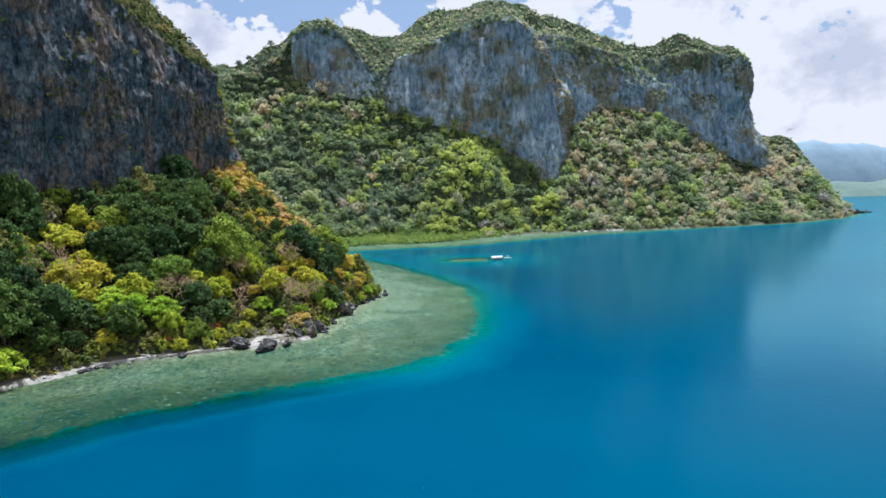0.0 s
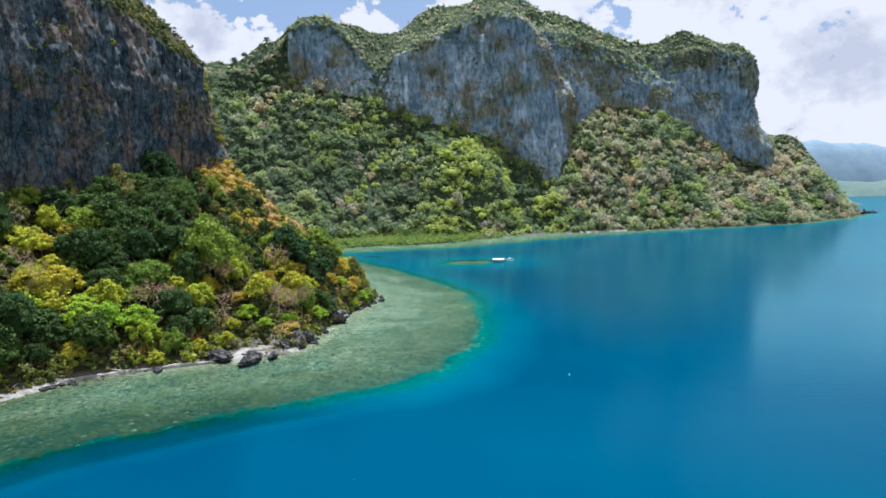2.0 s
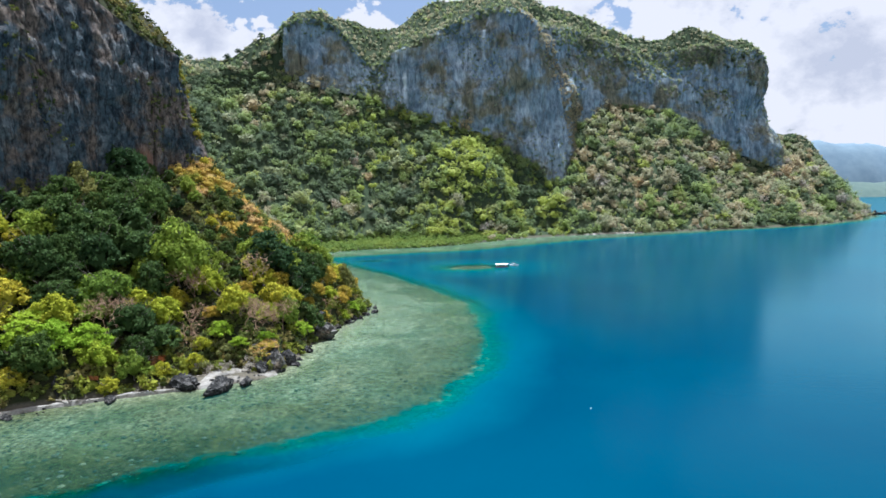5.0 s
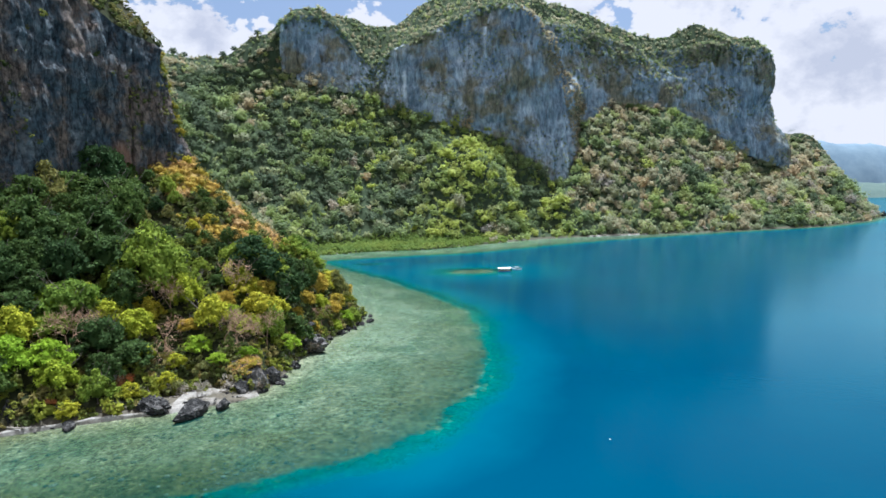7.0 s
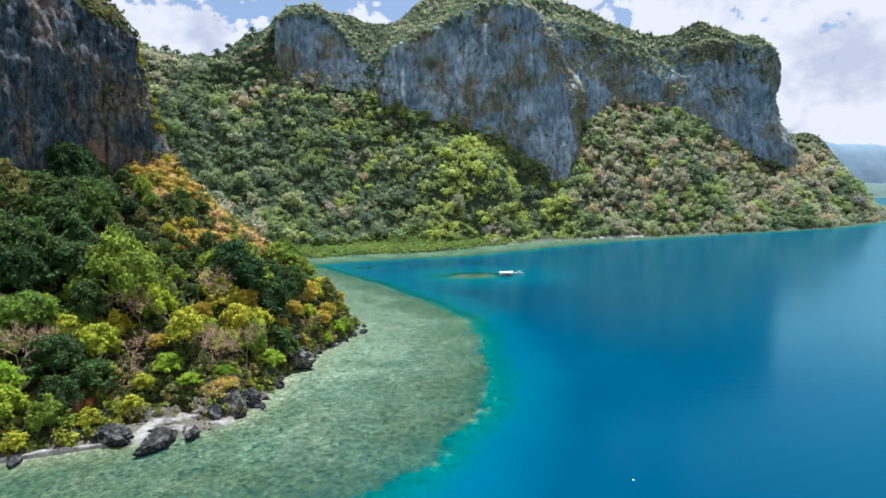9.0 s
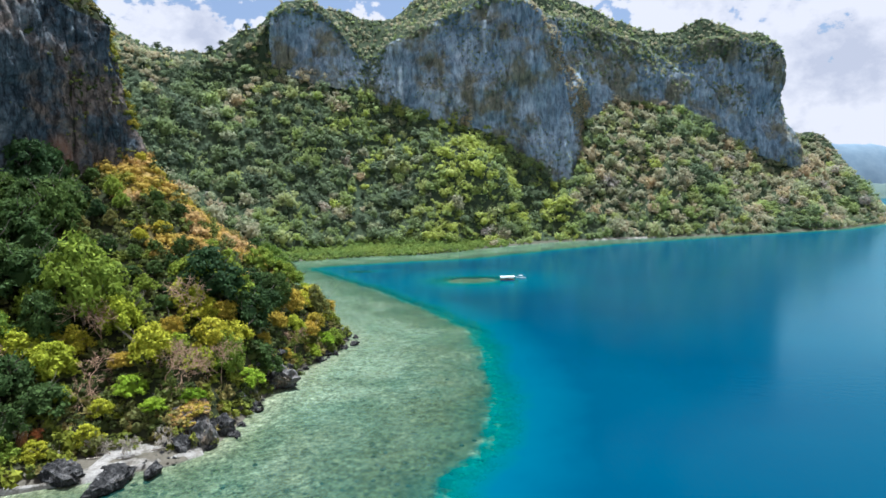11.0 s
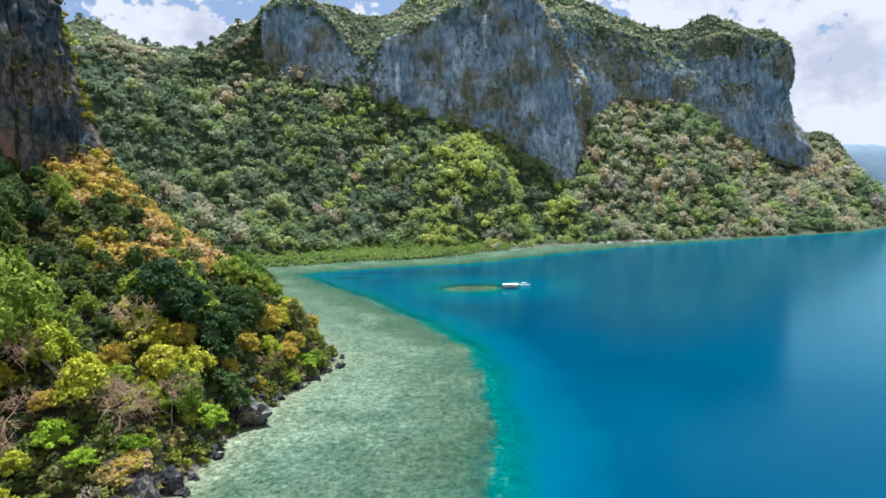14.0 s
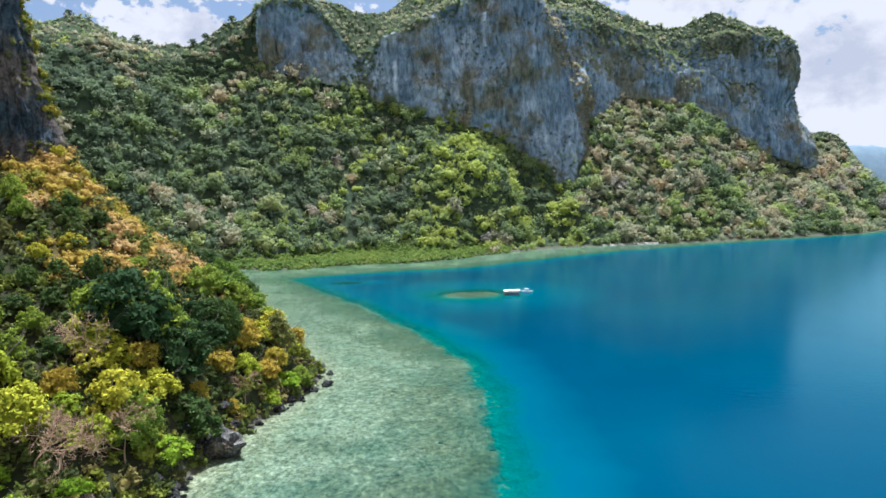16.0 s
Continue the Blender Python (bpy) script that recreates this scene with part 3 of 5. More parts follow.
def hillside(shore, foot, flat, nu, nv, rough, power, spurs, spur):
    s0 = spline([(x, y, 0) for x, y in shore], nu)
    s1 = spline(foot, nu)
    fl = spline([(q,) for q in flat], nu)[:, 0]
    s = np.linspace(-0.03, 1.03, nv)[:, None]
    g = np.zeros((nv, nu, 3))
    g[..., :2] = s0[None, :, :2] * (1 - s[..., None]) + s1[None, :, :2] * s[..., None]
    run = np.clip((s - fl[None]) / (1 - fl[None]), 0, None)
    ease = np.clip(s / 0.04, -1, 1)
    power = spline([(q,) for q in power], nu)[None, :, 0]
    amp = np.clip(run * 4, 0.02, 1) * np.clip((1.03 - s) * 8, 0.15, 1)
    g[..., 2] = 1.3 * ease + s1[None, :, 2] * np.clip(run, 0, None) ** power + rough * fbm(g * np.array([1, 1, 0]) / 60, 5) * amp
    lane = np.stack(np.broadcast_arrays(np.linspace(0, spurs, nu)[None], s * 1.3, 0 * s), -1)
    g[..., 2] += spur * (1.6 * np.abs(fbm(lane + 3.3, 3)) - 0.35) * np.clip(run * 3, 0, 1) * np.clip((1.0 - s) * 3, 0, 1)
    return g


def crag(curves, nu, nvs, flute, size, ribbed=0.8, stepped_=0.6, macro=1.5, run=0.22):
    """Cliff face lofted through foot, middle and brow, fluted by rain."""
    rows = [spline(c, nu) for c in curves]
    parts = [a + (b - a) * np.linspace(0, 1, n, endpoint=False)[:, None, None] for a, b, n in zip(rows[:-1], rows[1:], nvs)]
    g = np.concatenate(parts + [rows[-1][None]])
    nrm = normals(g)
    q = g * np.array([1, 1, run]) / size
    big = fbm(g / (size * 3.2) + 5, 3)
    ribs = 1 - 2 * np.abs(fbm(q, 3))
    fine = fbm(q * 4.1 + 3, 3)
    ledge = fbm(g * np.array([0.35, 0.35, 1.6]) / size + 8, 3)
    crack = np.clip(0.09 - np.abs(fbm(g * np.array([1, 1, 0.12]) / (size * 1.3) + 21, 3)), 0, 0.09) / 0.09
    block = np.round(3 * fbm(g * np.array([1, 1, 0.5]) / (size * 1.1) + 30, 2)) / 3
    d = flute * (macro * big + ribbed * (ribs - 0.6) + 0.75 * fine + stepped_ * ledge - 0.9 * crack + 1.1 * stepped_ * block)
    edge = np.ones(len(g))
    edge[-3:] = (0.7, 0.45, 0.3)
    return g + nrm * (d * edge[:, None])[..., None]


def summit(brow, crest, back, nu, nvs, rough):
    a, b, c = brow, spline(crest, nu), spline(back, nu)
    g = np.concatenate([a + (b - a) * np.linspace(0, 1, nvs[0], endpoint=False)[:, None, None], b + (c - b) * np.linspace(0, 1, nvs[1])[:, None, None]])
    amp = np.clip(np.linspace(0, 6, len(g)), 0, 1)[:, None]
    g[..., 2] += rough * fbm(g * np.array([1, 1, 0]) / 22, 4) * amp
    return g


def land(name, g, mat, label, cat="hill"):
    me = mesh_of(name, g.reshape(-1, 3), grid_faces(*g.shape[:2]), None, True)
    me.materials.append(mat)
    return tagged(new(name, me), label, cat, kind="structure")


FAR_BACK = [(x, y + 170, 0) for x, y, z in FAR_CREST]
NEAR_BACK = [(x - 110, y + (60 if y > 250 else 0), 0) for x, y, z in NEAR_CREST]
far_hill = hillside(BAY_SHORE, FAR_FOOT, FAR_FLAT, 300, 70, 18, [1.12] * 23, 17, 30)
far_crag = crag((FAR_FOOT, FAR_MID, FAR_BROW), 640, (36, 36), 4.2, 15, 0.7, 0.6, 3.4)
far_top = summit(far_crag[-1], FAR_CREST, FAR_BACK, 640, (14, 14), 9)
near_hill = hillside(HEAD_SHORE, NEAR_FOOT, NEAR_FLAT, 220, 60, 4, [0.88] * 5 + [0.82, 0.70, 0.67, 0.72] + [0.88] * 4, 8, 5)
near_crag = crag((NEAR_FOOT, NEAR_MID, NEAR_BROW), 560, (46, 46), 1.6, 6.0, 0.7, 0.42, 1.5, 0.36)
near_top = summit(near_crag[-1], NEAR_CREST, NEAR_BACK, 560, (14, 10), 5)
land("hillside_bay", far_hill, FLOOR_FAR, "forested hillside rising from the bay to the cliffs")
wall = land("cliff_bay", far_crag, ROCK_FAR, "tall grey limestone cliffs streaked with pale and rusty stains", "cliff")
wall.data.materials.append(FLOOR_FAR)  # soil where the wall gives out at both ends
STATIONS = len(FAR_FOOT) - 1
at_station = np.tile(np.arange(far_crag.shape[1] - 1) / (far_crag.shape[1] - 1) * STATIONS, far_crag.shape[0] - 1)
wall.data.polygons.foreach_set("material_index", ((at_station < 3.75) | (at_station > 18.6)).astype(np.int32))
land("summit_bay", far_top, FLOOR_FAR, "wooded mountain top above the limestone cliffs")


def dry_ridge(p, col, row):
    """How far a spot lies inside the parched ridge below the cliff corner."""
    st = col * (len(NEAR_FOOT) - 1)
    across = np.clip((st - 5.2) / 0.8, 0, 1) * np.clip((9.2 - st) / 1.2, 0, 1)
    return np.clip(across * 2, 0, 1) * np.clip((row - 0.47 + 0.08 * np.clip(st - 6.2, 0, 1) - 0.20 * (1 - across) + 0.50 * fbm(p / 11, 3)) * 4, 0, 1)


nv_, nu_ = near_hill.shape[:2]
slope = land("hillside_headland", near_hill, FLOOR_NEAR, "steep wooded headland slope with a coral sand beach")
parch = slope.data.attributes.new("parched", "FLOAT", "POINT")
parch.data.foreach_set("value", dry_ridge(near_hill.reshape(-1, 3), np.tile(np.linspace(0, 1, nu_), nv_), np.repeat(np.linspace(0, 1, nv_), nu_)).astype(np.float32))
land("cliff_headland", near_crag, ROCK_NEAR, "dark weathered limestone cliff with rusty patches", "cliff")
land("summit_headland", near_top, FLOOR_NEAR, "scrubby top of the headland cliff")


def beach(wide, mat):
    """Strip of coral sand between the first trees and the water."""
    nu, nv = 260, 16
    line = spline([(x, y, 0) for x, y in HEAD_SHORE[:6]], nu)
    tan = np.gradient(line, axis=0)
    out = np.stack([tan[:, 1], -tan[:, 0], 0 * tan[:, 0]], 1)
    out /= np.linalg.norm(out, axis=1)[:, None]
    v = np.linspace(-1, 1, nv)[:, None, None]
    u = np.linspace(0, 5, nu)
    ragged = 1 + 0.9 * fbm(line / 9, 3) + 0.9 * fbm(line / 2.2, 3)
    ragged = ragged * np.where(u < 1.9, 1.7, np.where(u < 3.8, 0.3, 1.0))
    inland = (wide * 0.5 * ragged + 8.5 * np.exp(-((u - 4.4) / 0.46) ** 4) + 3.0 * np.exp(-((u - 1.0) / 0.5) ** 2))[None, :, None]
    seaward = (wide * 0.5 * ragged * (1 + 0.5 * (u > 4.3) - 1.1 * (u > 4.93)))[None, :, None]
    g = line[None] + out[None] * np.where(v < 0, v * inland, v * seaward)
    g[..., 2] = np.where(v < 0, 0.75 - v * np.minimum(1.1, 0.13 * inland + 0.1), 0.75 - 1.5 * v)[..., 0] + 0.3 * fbm(g / 2.5, 4)
    return land("beach", g, mat, "narrow strip of white coral sand", "beach")


def sand_material(name):
    """Pale coral sand with drifts of brown wrack and grey rubble."""
    m, n, l, b = material(name)
    wide = noise_node(n, l, 0.33, 6, 0.7)
    r = ramp(n, [(0.36, (0.105, 0.092, 0.074)), (0.46, (0.195, 0.178, 0.152)), (0.56, (0.265, 0.246, 0.22)), (0.75, (0.30, 0.28, 0.255))])
    l.new(wide.outputs[0], r.inputs[0])
    grit = noise_node(n, l, 2.6, 8, 0.75)
    g = ramp(n, [(0.36, (0.62, 0.60, 0.58)), (0.55, (1.06, 1.05, 1.04))])
    l.new(grit.outputs[0], g.inputs[0])
    l.new(mixed(n, l, 1.0, r.outputs[0], g.outputs[0], "MULTIPLY"), b.inputs["Base Color"])
    b.inputs["Roughness"].default_value, b.inputs["Specular IOR Level"].default_value = 0.95, 0.1
    bump(n, l, b, grit.outputs[0], 0.6, 0.25)
    return m


SAND = sand_material("coral_sand")
beach(3.4, SAND)


def driftwood(rng, x, y, z, size, group):
    vs, fs = [], []
    a, d = np.array([0.0, 0, 0]), np.array([rng.uniform(2.5, 5.5), rng.uniform(-0.8, 0.8), 0.15])
    for j in range(3):
        b = a + d / 3 + rng.normal(0, 0.12, 3)
        limb(vs, fs, a, b, 0.34 - 0.06 * j, 0.28 - 0.06 * j, 7)
        if j:  # a broken side branch
            limb(vs, fs, a, a + rng.normal(0, 0.5, 3) + (0, 0, 0.5), 0.12, 0.05, 5)
        a = b
    me = mesh_of("driftwood_log", np.concatenate(vs), np.concatenate(fs), None, True)
    me.materials.append(SILVER)
    ob = new("driftwood_log", me)
    ob.location, ob.scale = (x, y, z), (size, size, size)
    tagged(ob, "bleached driftwood log on the sand", "log", group)


def bay_landing():
    """A short sandy landing with driftwood below the far woods."""
    nu, nv = 40, 6
    line = spline([(148, 701.5, 0), (165, 705.5, 0), (182, 709, 0), (200, 712, 0), (214, 715, 0)], nu)
    u = np.linspace(0, 1, nu)
    wide = 3.4 * np.sin(np.pi * u) ** 0.5 * (1 + 0.5 * fbm(line / 8, 3))
    v = np.linspace(-1, 1, nv)[:, None]
    g = np.repeat(line[None], nv, 0)
    g[..., 1] += v * wide[None]
    g[..., 2] = 0.5 + 0.9 * v + 0.1 * fbm(g / 3, 2)
    land("beach_bay", g, SAND, "short pale sandy landing below the far woods", "beach")
    rng = np.random.default_rng(3)
    for k in range(7):
        x = 156 + 8 * k + rng.uniform(-2, 2)
        y = 703.5 + (x - 156) * 0.21 + rng.uniform(-1, 0.5)
        driftwood(rng, x, y, 0.75, 1.0, "driftwood on the landing")


# ---------------------------------------------------------------- distant coast
def ridge(name, x0, x1, y, depth, height, mat, label, seed, scale):
    nu, nv = 120, 14
    u, v = np.meshgrid(np.linspace(0, 1, nu), np.linspace(0, 1, nv))
    g = np.stack([x0 + (x1 - x0) * u, y + depth * v, 0 * u], -1)
    prof = np.sin(np.pi * np.clip(v, 0, 1)) ** 0.8
    ends = np.clip(u * 8, 0, 1) * np.clip((1 - u) * 8, 0, 1)
    g[..., 2] = (height * (0.86 + 0.40 * fbm(g * np.array([1, 0.4, 0]) / scale + seed, 5)) * prof * ends + height * 0.12 * fbm(g / (scale * 0.2), 4) * prof) - 2
    return land(name, g, mat, label)


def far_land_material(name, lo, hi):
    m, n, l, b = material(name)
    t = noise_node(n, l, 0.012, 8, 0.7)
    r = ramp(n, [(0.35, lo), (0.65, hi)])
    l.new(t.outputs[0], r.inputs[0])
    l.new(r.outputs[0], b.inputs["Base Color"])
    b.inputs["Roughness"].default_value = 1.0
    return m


# no air between: the pale blue of the hills is painted haze
ridge("backdrop_hills", 1200, 4600, 4000, 700, 372, far_land_material("haze_tinted_hills", (0.105, 0.150, 0.195), (0.14, 0.19, 0.23)), "hills far across the water, blue haze put into their colour", 4.0, 900)
ridge("backdrop_coast", 1190, 2600, 2080, 420, 62, far_land_material("far_woods", (0.05, 0.08, 0.072), (0.085, 0.12, 0.098)), "low green wooded coast across the strait", 9.0, 260)


# ---------------------------------------------------------------- trees
def ico(sub):
    bm = bmesh.new()
    bmesh.ops.create_icosphere(bm, subdivisions=sub, radius=1)
    v = np.array([p.co[:] for p in bm.verts])
    f = np.array([[q.index for q in p.verts] for p in bm.faces])
    bm.free()
    return v, f


ICO1 = ico(1)


def crown_arrays(rng, lumps, cards, size, wide=1.0, tall=0.7, flat=0.75):
    """A wispy crown of radius about 1: inner lumps under a coat of pointed leaf sprays."""
    vs, fs, n = [], [], 0
    cs = []
    lean = rng.normal(0, 0.12, 2)
    for k in range(lumps):
        a = k * 2.4 + rng.uniform(-0.7, 0.7)
        r = 0.74 * math.sqrt((k + 0.25) / lumps) * rng.uniform(0.75, 1.2)
        top = tall * math.sqrt(max(0.05, 1 - (min(r, 0.93) / 0.95) ** 2))
        h = top * rng.uniform(0.3, 1.08)
        cs.append((wide * r * math.cos(a) + lean[0] * h, wide * r * math.sin(a) + lean[1] * h, h, rng.uniform(0.22, 0.50) * (1.35 if lumps < 5 else 1.1)))
    for x, y, z, r in cs:
        v, f = ICO1
        w = 1 + 0.45 * fbm(v * 2.3 + rng.random() * 50, 2)
        vs.append(v * w[:, None] * np.array([r, r, r * flat]) * 0.7 + (x, y, z))
        fs.append(f + n)
        n += len(v)
    pick = rng.integers(0, lumps, cards)
    c = np.array(cs)[pick]
    d = rng.normal(size=(cards, 3)) + (0, 0, 0.45)
    d /= np.linalg.norm(d, axis=1)[:, None]
    p = c[:, :3] + d * (c[:, 3] * (rng.uniform(0.6, 1.45, cards) + 0.6 * (rng.random(cards) < 0.14) * rng.random(cards)))[:, None] * (1, 1, flat)
    away = p - (0, 0, 0.15 * tall)
    away /= np.linalg.norm(away, axis=1)[:, None]
    nn = 0.45 * d + 0.95 * away + 0.42 * rng.normal(size=(cards, 3)) + (0, 0, 0.3)
    nn /= np.linalg.norm(nn, axis=1)[:, None]
    t = np.cross(nn, rng.normal(size=(cards, 3)))
    t /= np.linalg.norm(t, axis=1)[:, None]
    b = np.cross(nn, t)
    s = (size * rng.uniform(0.6, 1.35, cards))[:, None]
    leaf = np.stack([p - t * s * 0.9 - b * s * 0.5, p - t * s * 0.9 + b * s * 0.5, p + t * s - nn * s * 0.3], 1)
    vs.append(leaf.reshape(-1, 3))
    fs.append(n + np.arange(3 * cards).reshape(-1, 3))
    return np.concatenate(vs), np.concatenate(fs)


def clump_arrays(rng, clumps, leaves, size, wide=1.0, tall=0.8, flat=0.55, plump=1.0):
    """A near crown of radius about 1: shelves of leaves at the branch ends, with gaps between."""
    vs, fs, n = [], [], 0
    lean = rng.normal(0, 0.10, 2)
    k = np.arange(clumps)
    a = k * 2.39996 + rng.uniform(-0.5, 0.5, clumps)
    up = 1 - 1.15 * (k + 0.5) / clumps  # from the top of the dome down to below its rim
    out = np.sqrt(np.clip(1 - up ** 2, 0.02, 1)) * rng.uniform(0.62, 1.0, clumps)
    h = tall * up * rng.uniform(0.75, 1.1, clumps) + 0.05
    r = rng.uniform(0.17, 0.34, clumps) * (1.9 / math.sqrt(clumps)) ** 0.35 * 1.15 * plump
    c = np.stack([wide * out * np.cos(a) * 0.86 + lean[0] * h, wide * out * np.sin(a) * 0.86 + lean[1] * h, h], 1)
    v, f = ICO1
    for q, rr in zip(c, r):
        w = 1 + 0.5 * fbm(v * 2.3 + rng.random() * 50, 2)
        vs.append(v * w[:, None] * (rr * 0.5, rr * 0.5, rr * flat * 0.5) + q - (0, 0, 0.12 * rr))
        fs.append(f + n)
        n += len(v)
    core = v * (0.42 * wide, 0.42 * wide, 0.42 * tall) + (0, 0, 0.22 * tall)
    vs.append(core)
    fs.append(f + n)
    n += len(v)
    pick = rng.choice(clumps, leaves, p=r ** 2 / (r ** 2).sum())
    d = rng.normal(size=(leaves, 3)) + (0, 0, 0.75)
    d /= np.linalg.norm(d, axis=1)[:, None]
    p = c[pick] + d * (r[pick] * (rng.uniform(0.55, 1.15, leaves) + 0.5 * (rng.random(leaves) < 0.10)))[:, None] * (1, 1, flat)
    nn = 0.75 * d + 0.30 * p / (np.linalg.norm(p, axis=1)[:, None] + 1e-6) + 0.62 * rng.normal(size=(leaves, 3)) + (0, 0, 0.35)
    nn /= np.linalg.norm(nn, axis=1)[:, None]
    t = np.cross(nn, rng.normal(size=(leaves, 3)))
    t /= np.linalg.norm(t, axis=1)[:, None]
    b = np.cross(nn, t)
    q = (size * rng.uniform(0.6, 1.35, leaves))[:, None]
    vs.append(np.stack([p - t * q * 0.9 - b * q * 0.55, p - t * q * 0.9 + b * q * 0.55, p + t * q - nn * q * 0.3], 1).reshape(-1, 3))
    fs.append(n + np.arange(3 * leaves).reshape(-1, 3))
    return np.concatenate(vs), np.concatenate(fs)


def scatter(g, spacing, rng, keep=None, tries=3.0):
    """Points strewn over a surface grid, at least spacing(p) apart."""
    a, b, c, d = g[:-1, :-1], g[:-1, 1:], g[1:, 1:], g[1:, :-1]
    nrm = np.cross(b - a, d - a)
    area = np.linalg.norm(nrm, axis=-1).ravel()
    n = int(tries * area.sum() / spacing ** 2)
    pick = rng.choice(len(area), n, p=area / area.sum())
    u, v = rng.random((2, n, 1))
    A, B, C, D = (q.reshape(-1, 3)[pick] for q in (a, b, c, d))
    p = (A * (1 - u) + B * u) * (1 - v) + (D * (1 - u) + C * u) * v
    nz = (nrm.reshape(-1, 3)[pick] / (area[pick, None] + 1e-9))
    col = pick % (g.shape[1] - 1) / (g.shape[1] - 1)
    row = pick // (g.shape[1] - 1) / (g.shape[0] - 1)
    ok = np.ones(n, bool) if keep is None else keep(p, col, row, rng.random(n))
    cells, out = {}, []
    for i in np.flatnonzero(ok):
        k = tuple((p[i] // spacing).astype(int))
        near = [cells[q] for q in ((k[0] + x, k[1] + y, k[2] + z) for x in (-1, 0, 1) for y in (-1, 0, 1) for z in (-1, 0, 1)) if q in cells]
        if all((p[i] - p[j]) @ (p[i] - p[j]) > spacing ** 2 for j in near):
            cells[k] = i
            out.append(i)
    return p[out], nz[out], col[out], row[out]


def woods(name, templates, pos, radius, height, tint, mat, label, cat, rng):
    """Many crowns joined into one mesh."""
    vs, fs, ts, n = [], [], [], 0
    which = rng.integers(0, len(templates), len(pos))
    for k, (v, f) in enumerate(templates):
        i = np.flatnonzero(which == k)
        if not len(i):
            continue
        a = rng.random(len(i)) * 6.283
        ca, sa = np.cos(a)[:, None], np.sin(a)[:, None]
        r = radius[i][:, None]
        x = (v[None, :, 0] * ca - v[None, :, 1] * sa) * r + pos[i, 0, None]
        y = (v[None, :, 0] * sa + v[None, :, 1] * ca) * r + pos[i, 1, None]
        z = v[None, :, 2] * r * rng.uniform(0.85, 1.25, len(i))[:, None] + (pos[i, 2] + height[i])[:, None]
        vs.append(np.stack([x, y, z], -1).reshape(-1, 3))
        fs.append((f[None] + n + (np.arange(len(i)) * len(v))[:, None, None]).reshape(-1, 3))
        ts.append(np.repeat(tint[i], len(v)))
        n += len(i) * len(v)
    me = mesh_of(name, np.concatenate(vs), np.concatenate(fs), np.clip(np.concatenate(ts), 0, 1))
    me.materials.append(mat)
    return tagged(new(name, me), label, cat, kind="stuff")


def far_tint(p, rng):
    """Green and lush low in the bay's middle, dry and tan towards the point and the crests."""
    n = len(p)
    patch = fbm(p / 42 + 2, 3)
    tone = 0.50 * fbm(p / 30 + 11, 3)
    dry = 0.12 + 0.5 * np.clip((p[:, 0] - 110) / 120, 0, 1) + 0.35 * np.clip((p[:, 2] - 105) / 80, 0, 1) + 1.25 * patch
    t = rng.choice([0.05, 0.15, 0.26, 0.38, 0.48, 0.6], n, p=[0.10, 0.20, 0.28, 0.24, 0.13, 0.05]) + rng.normal(0, 0.03, n) + tone
    t = np.clip(t + 0.18 * np.exp(-((p[:, 0] - 50) / 75) ** 2) * (p[:, 2] < 95), 0.02, 0.6)
    t = np.where((p[:, 0] < 0) & (rng.random(n) < 0.09), rng.uniform(0.62, 0.72, n), t)
    lane = (np.abs(p[:, 0] - 28) < 30 + 18 * patch) & (p[:, 2] > 55) & (rng.random(n) < 0.65)
    t = np.where(lane, rng.uniform(0.48, 0.62, n), t)
    isdry = ~lane & ((dry + rng.normal(0, 0.14, n)) > np.where(p[:, 0] > 110, 0.44, 0.52))
    t = np.where(p[:, 0] > 140, t * 0.72, t)
    # shade over the left slope and knob, put in as darker tints
    t = np.where(t < 0.62, t * np.clip(1.0 + (p[:, 0] + 60) / 260, 0.6, 1.0), t)
    t = np.where((p[:, 0] < -255) & (p[:, 2] > 120), t * 0.35, t)
    return np.where(isdry, rng.choice([0.66, 0.72, 0.80, 0.88, 0.97], n, p=[0.30, 0.28, 0.28, 0.09, 0.05]) + rng.normal(0, 0.03, n), t)


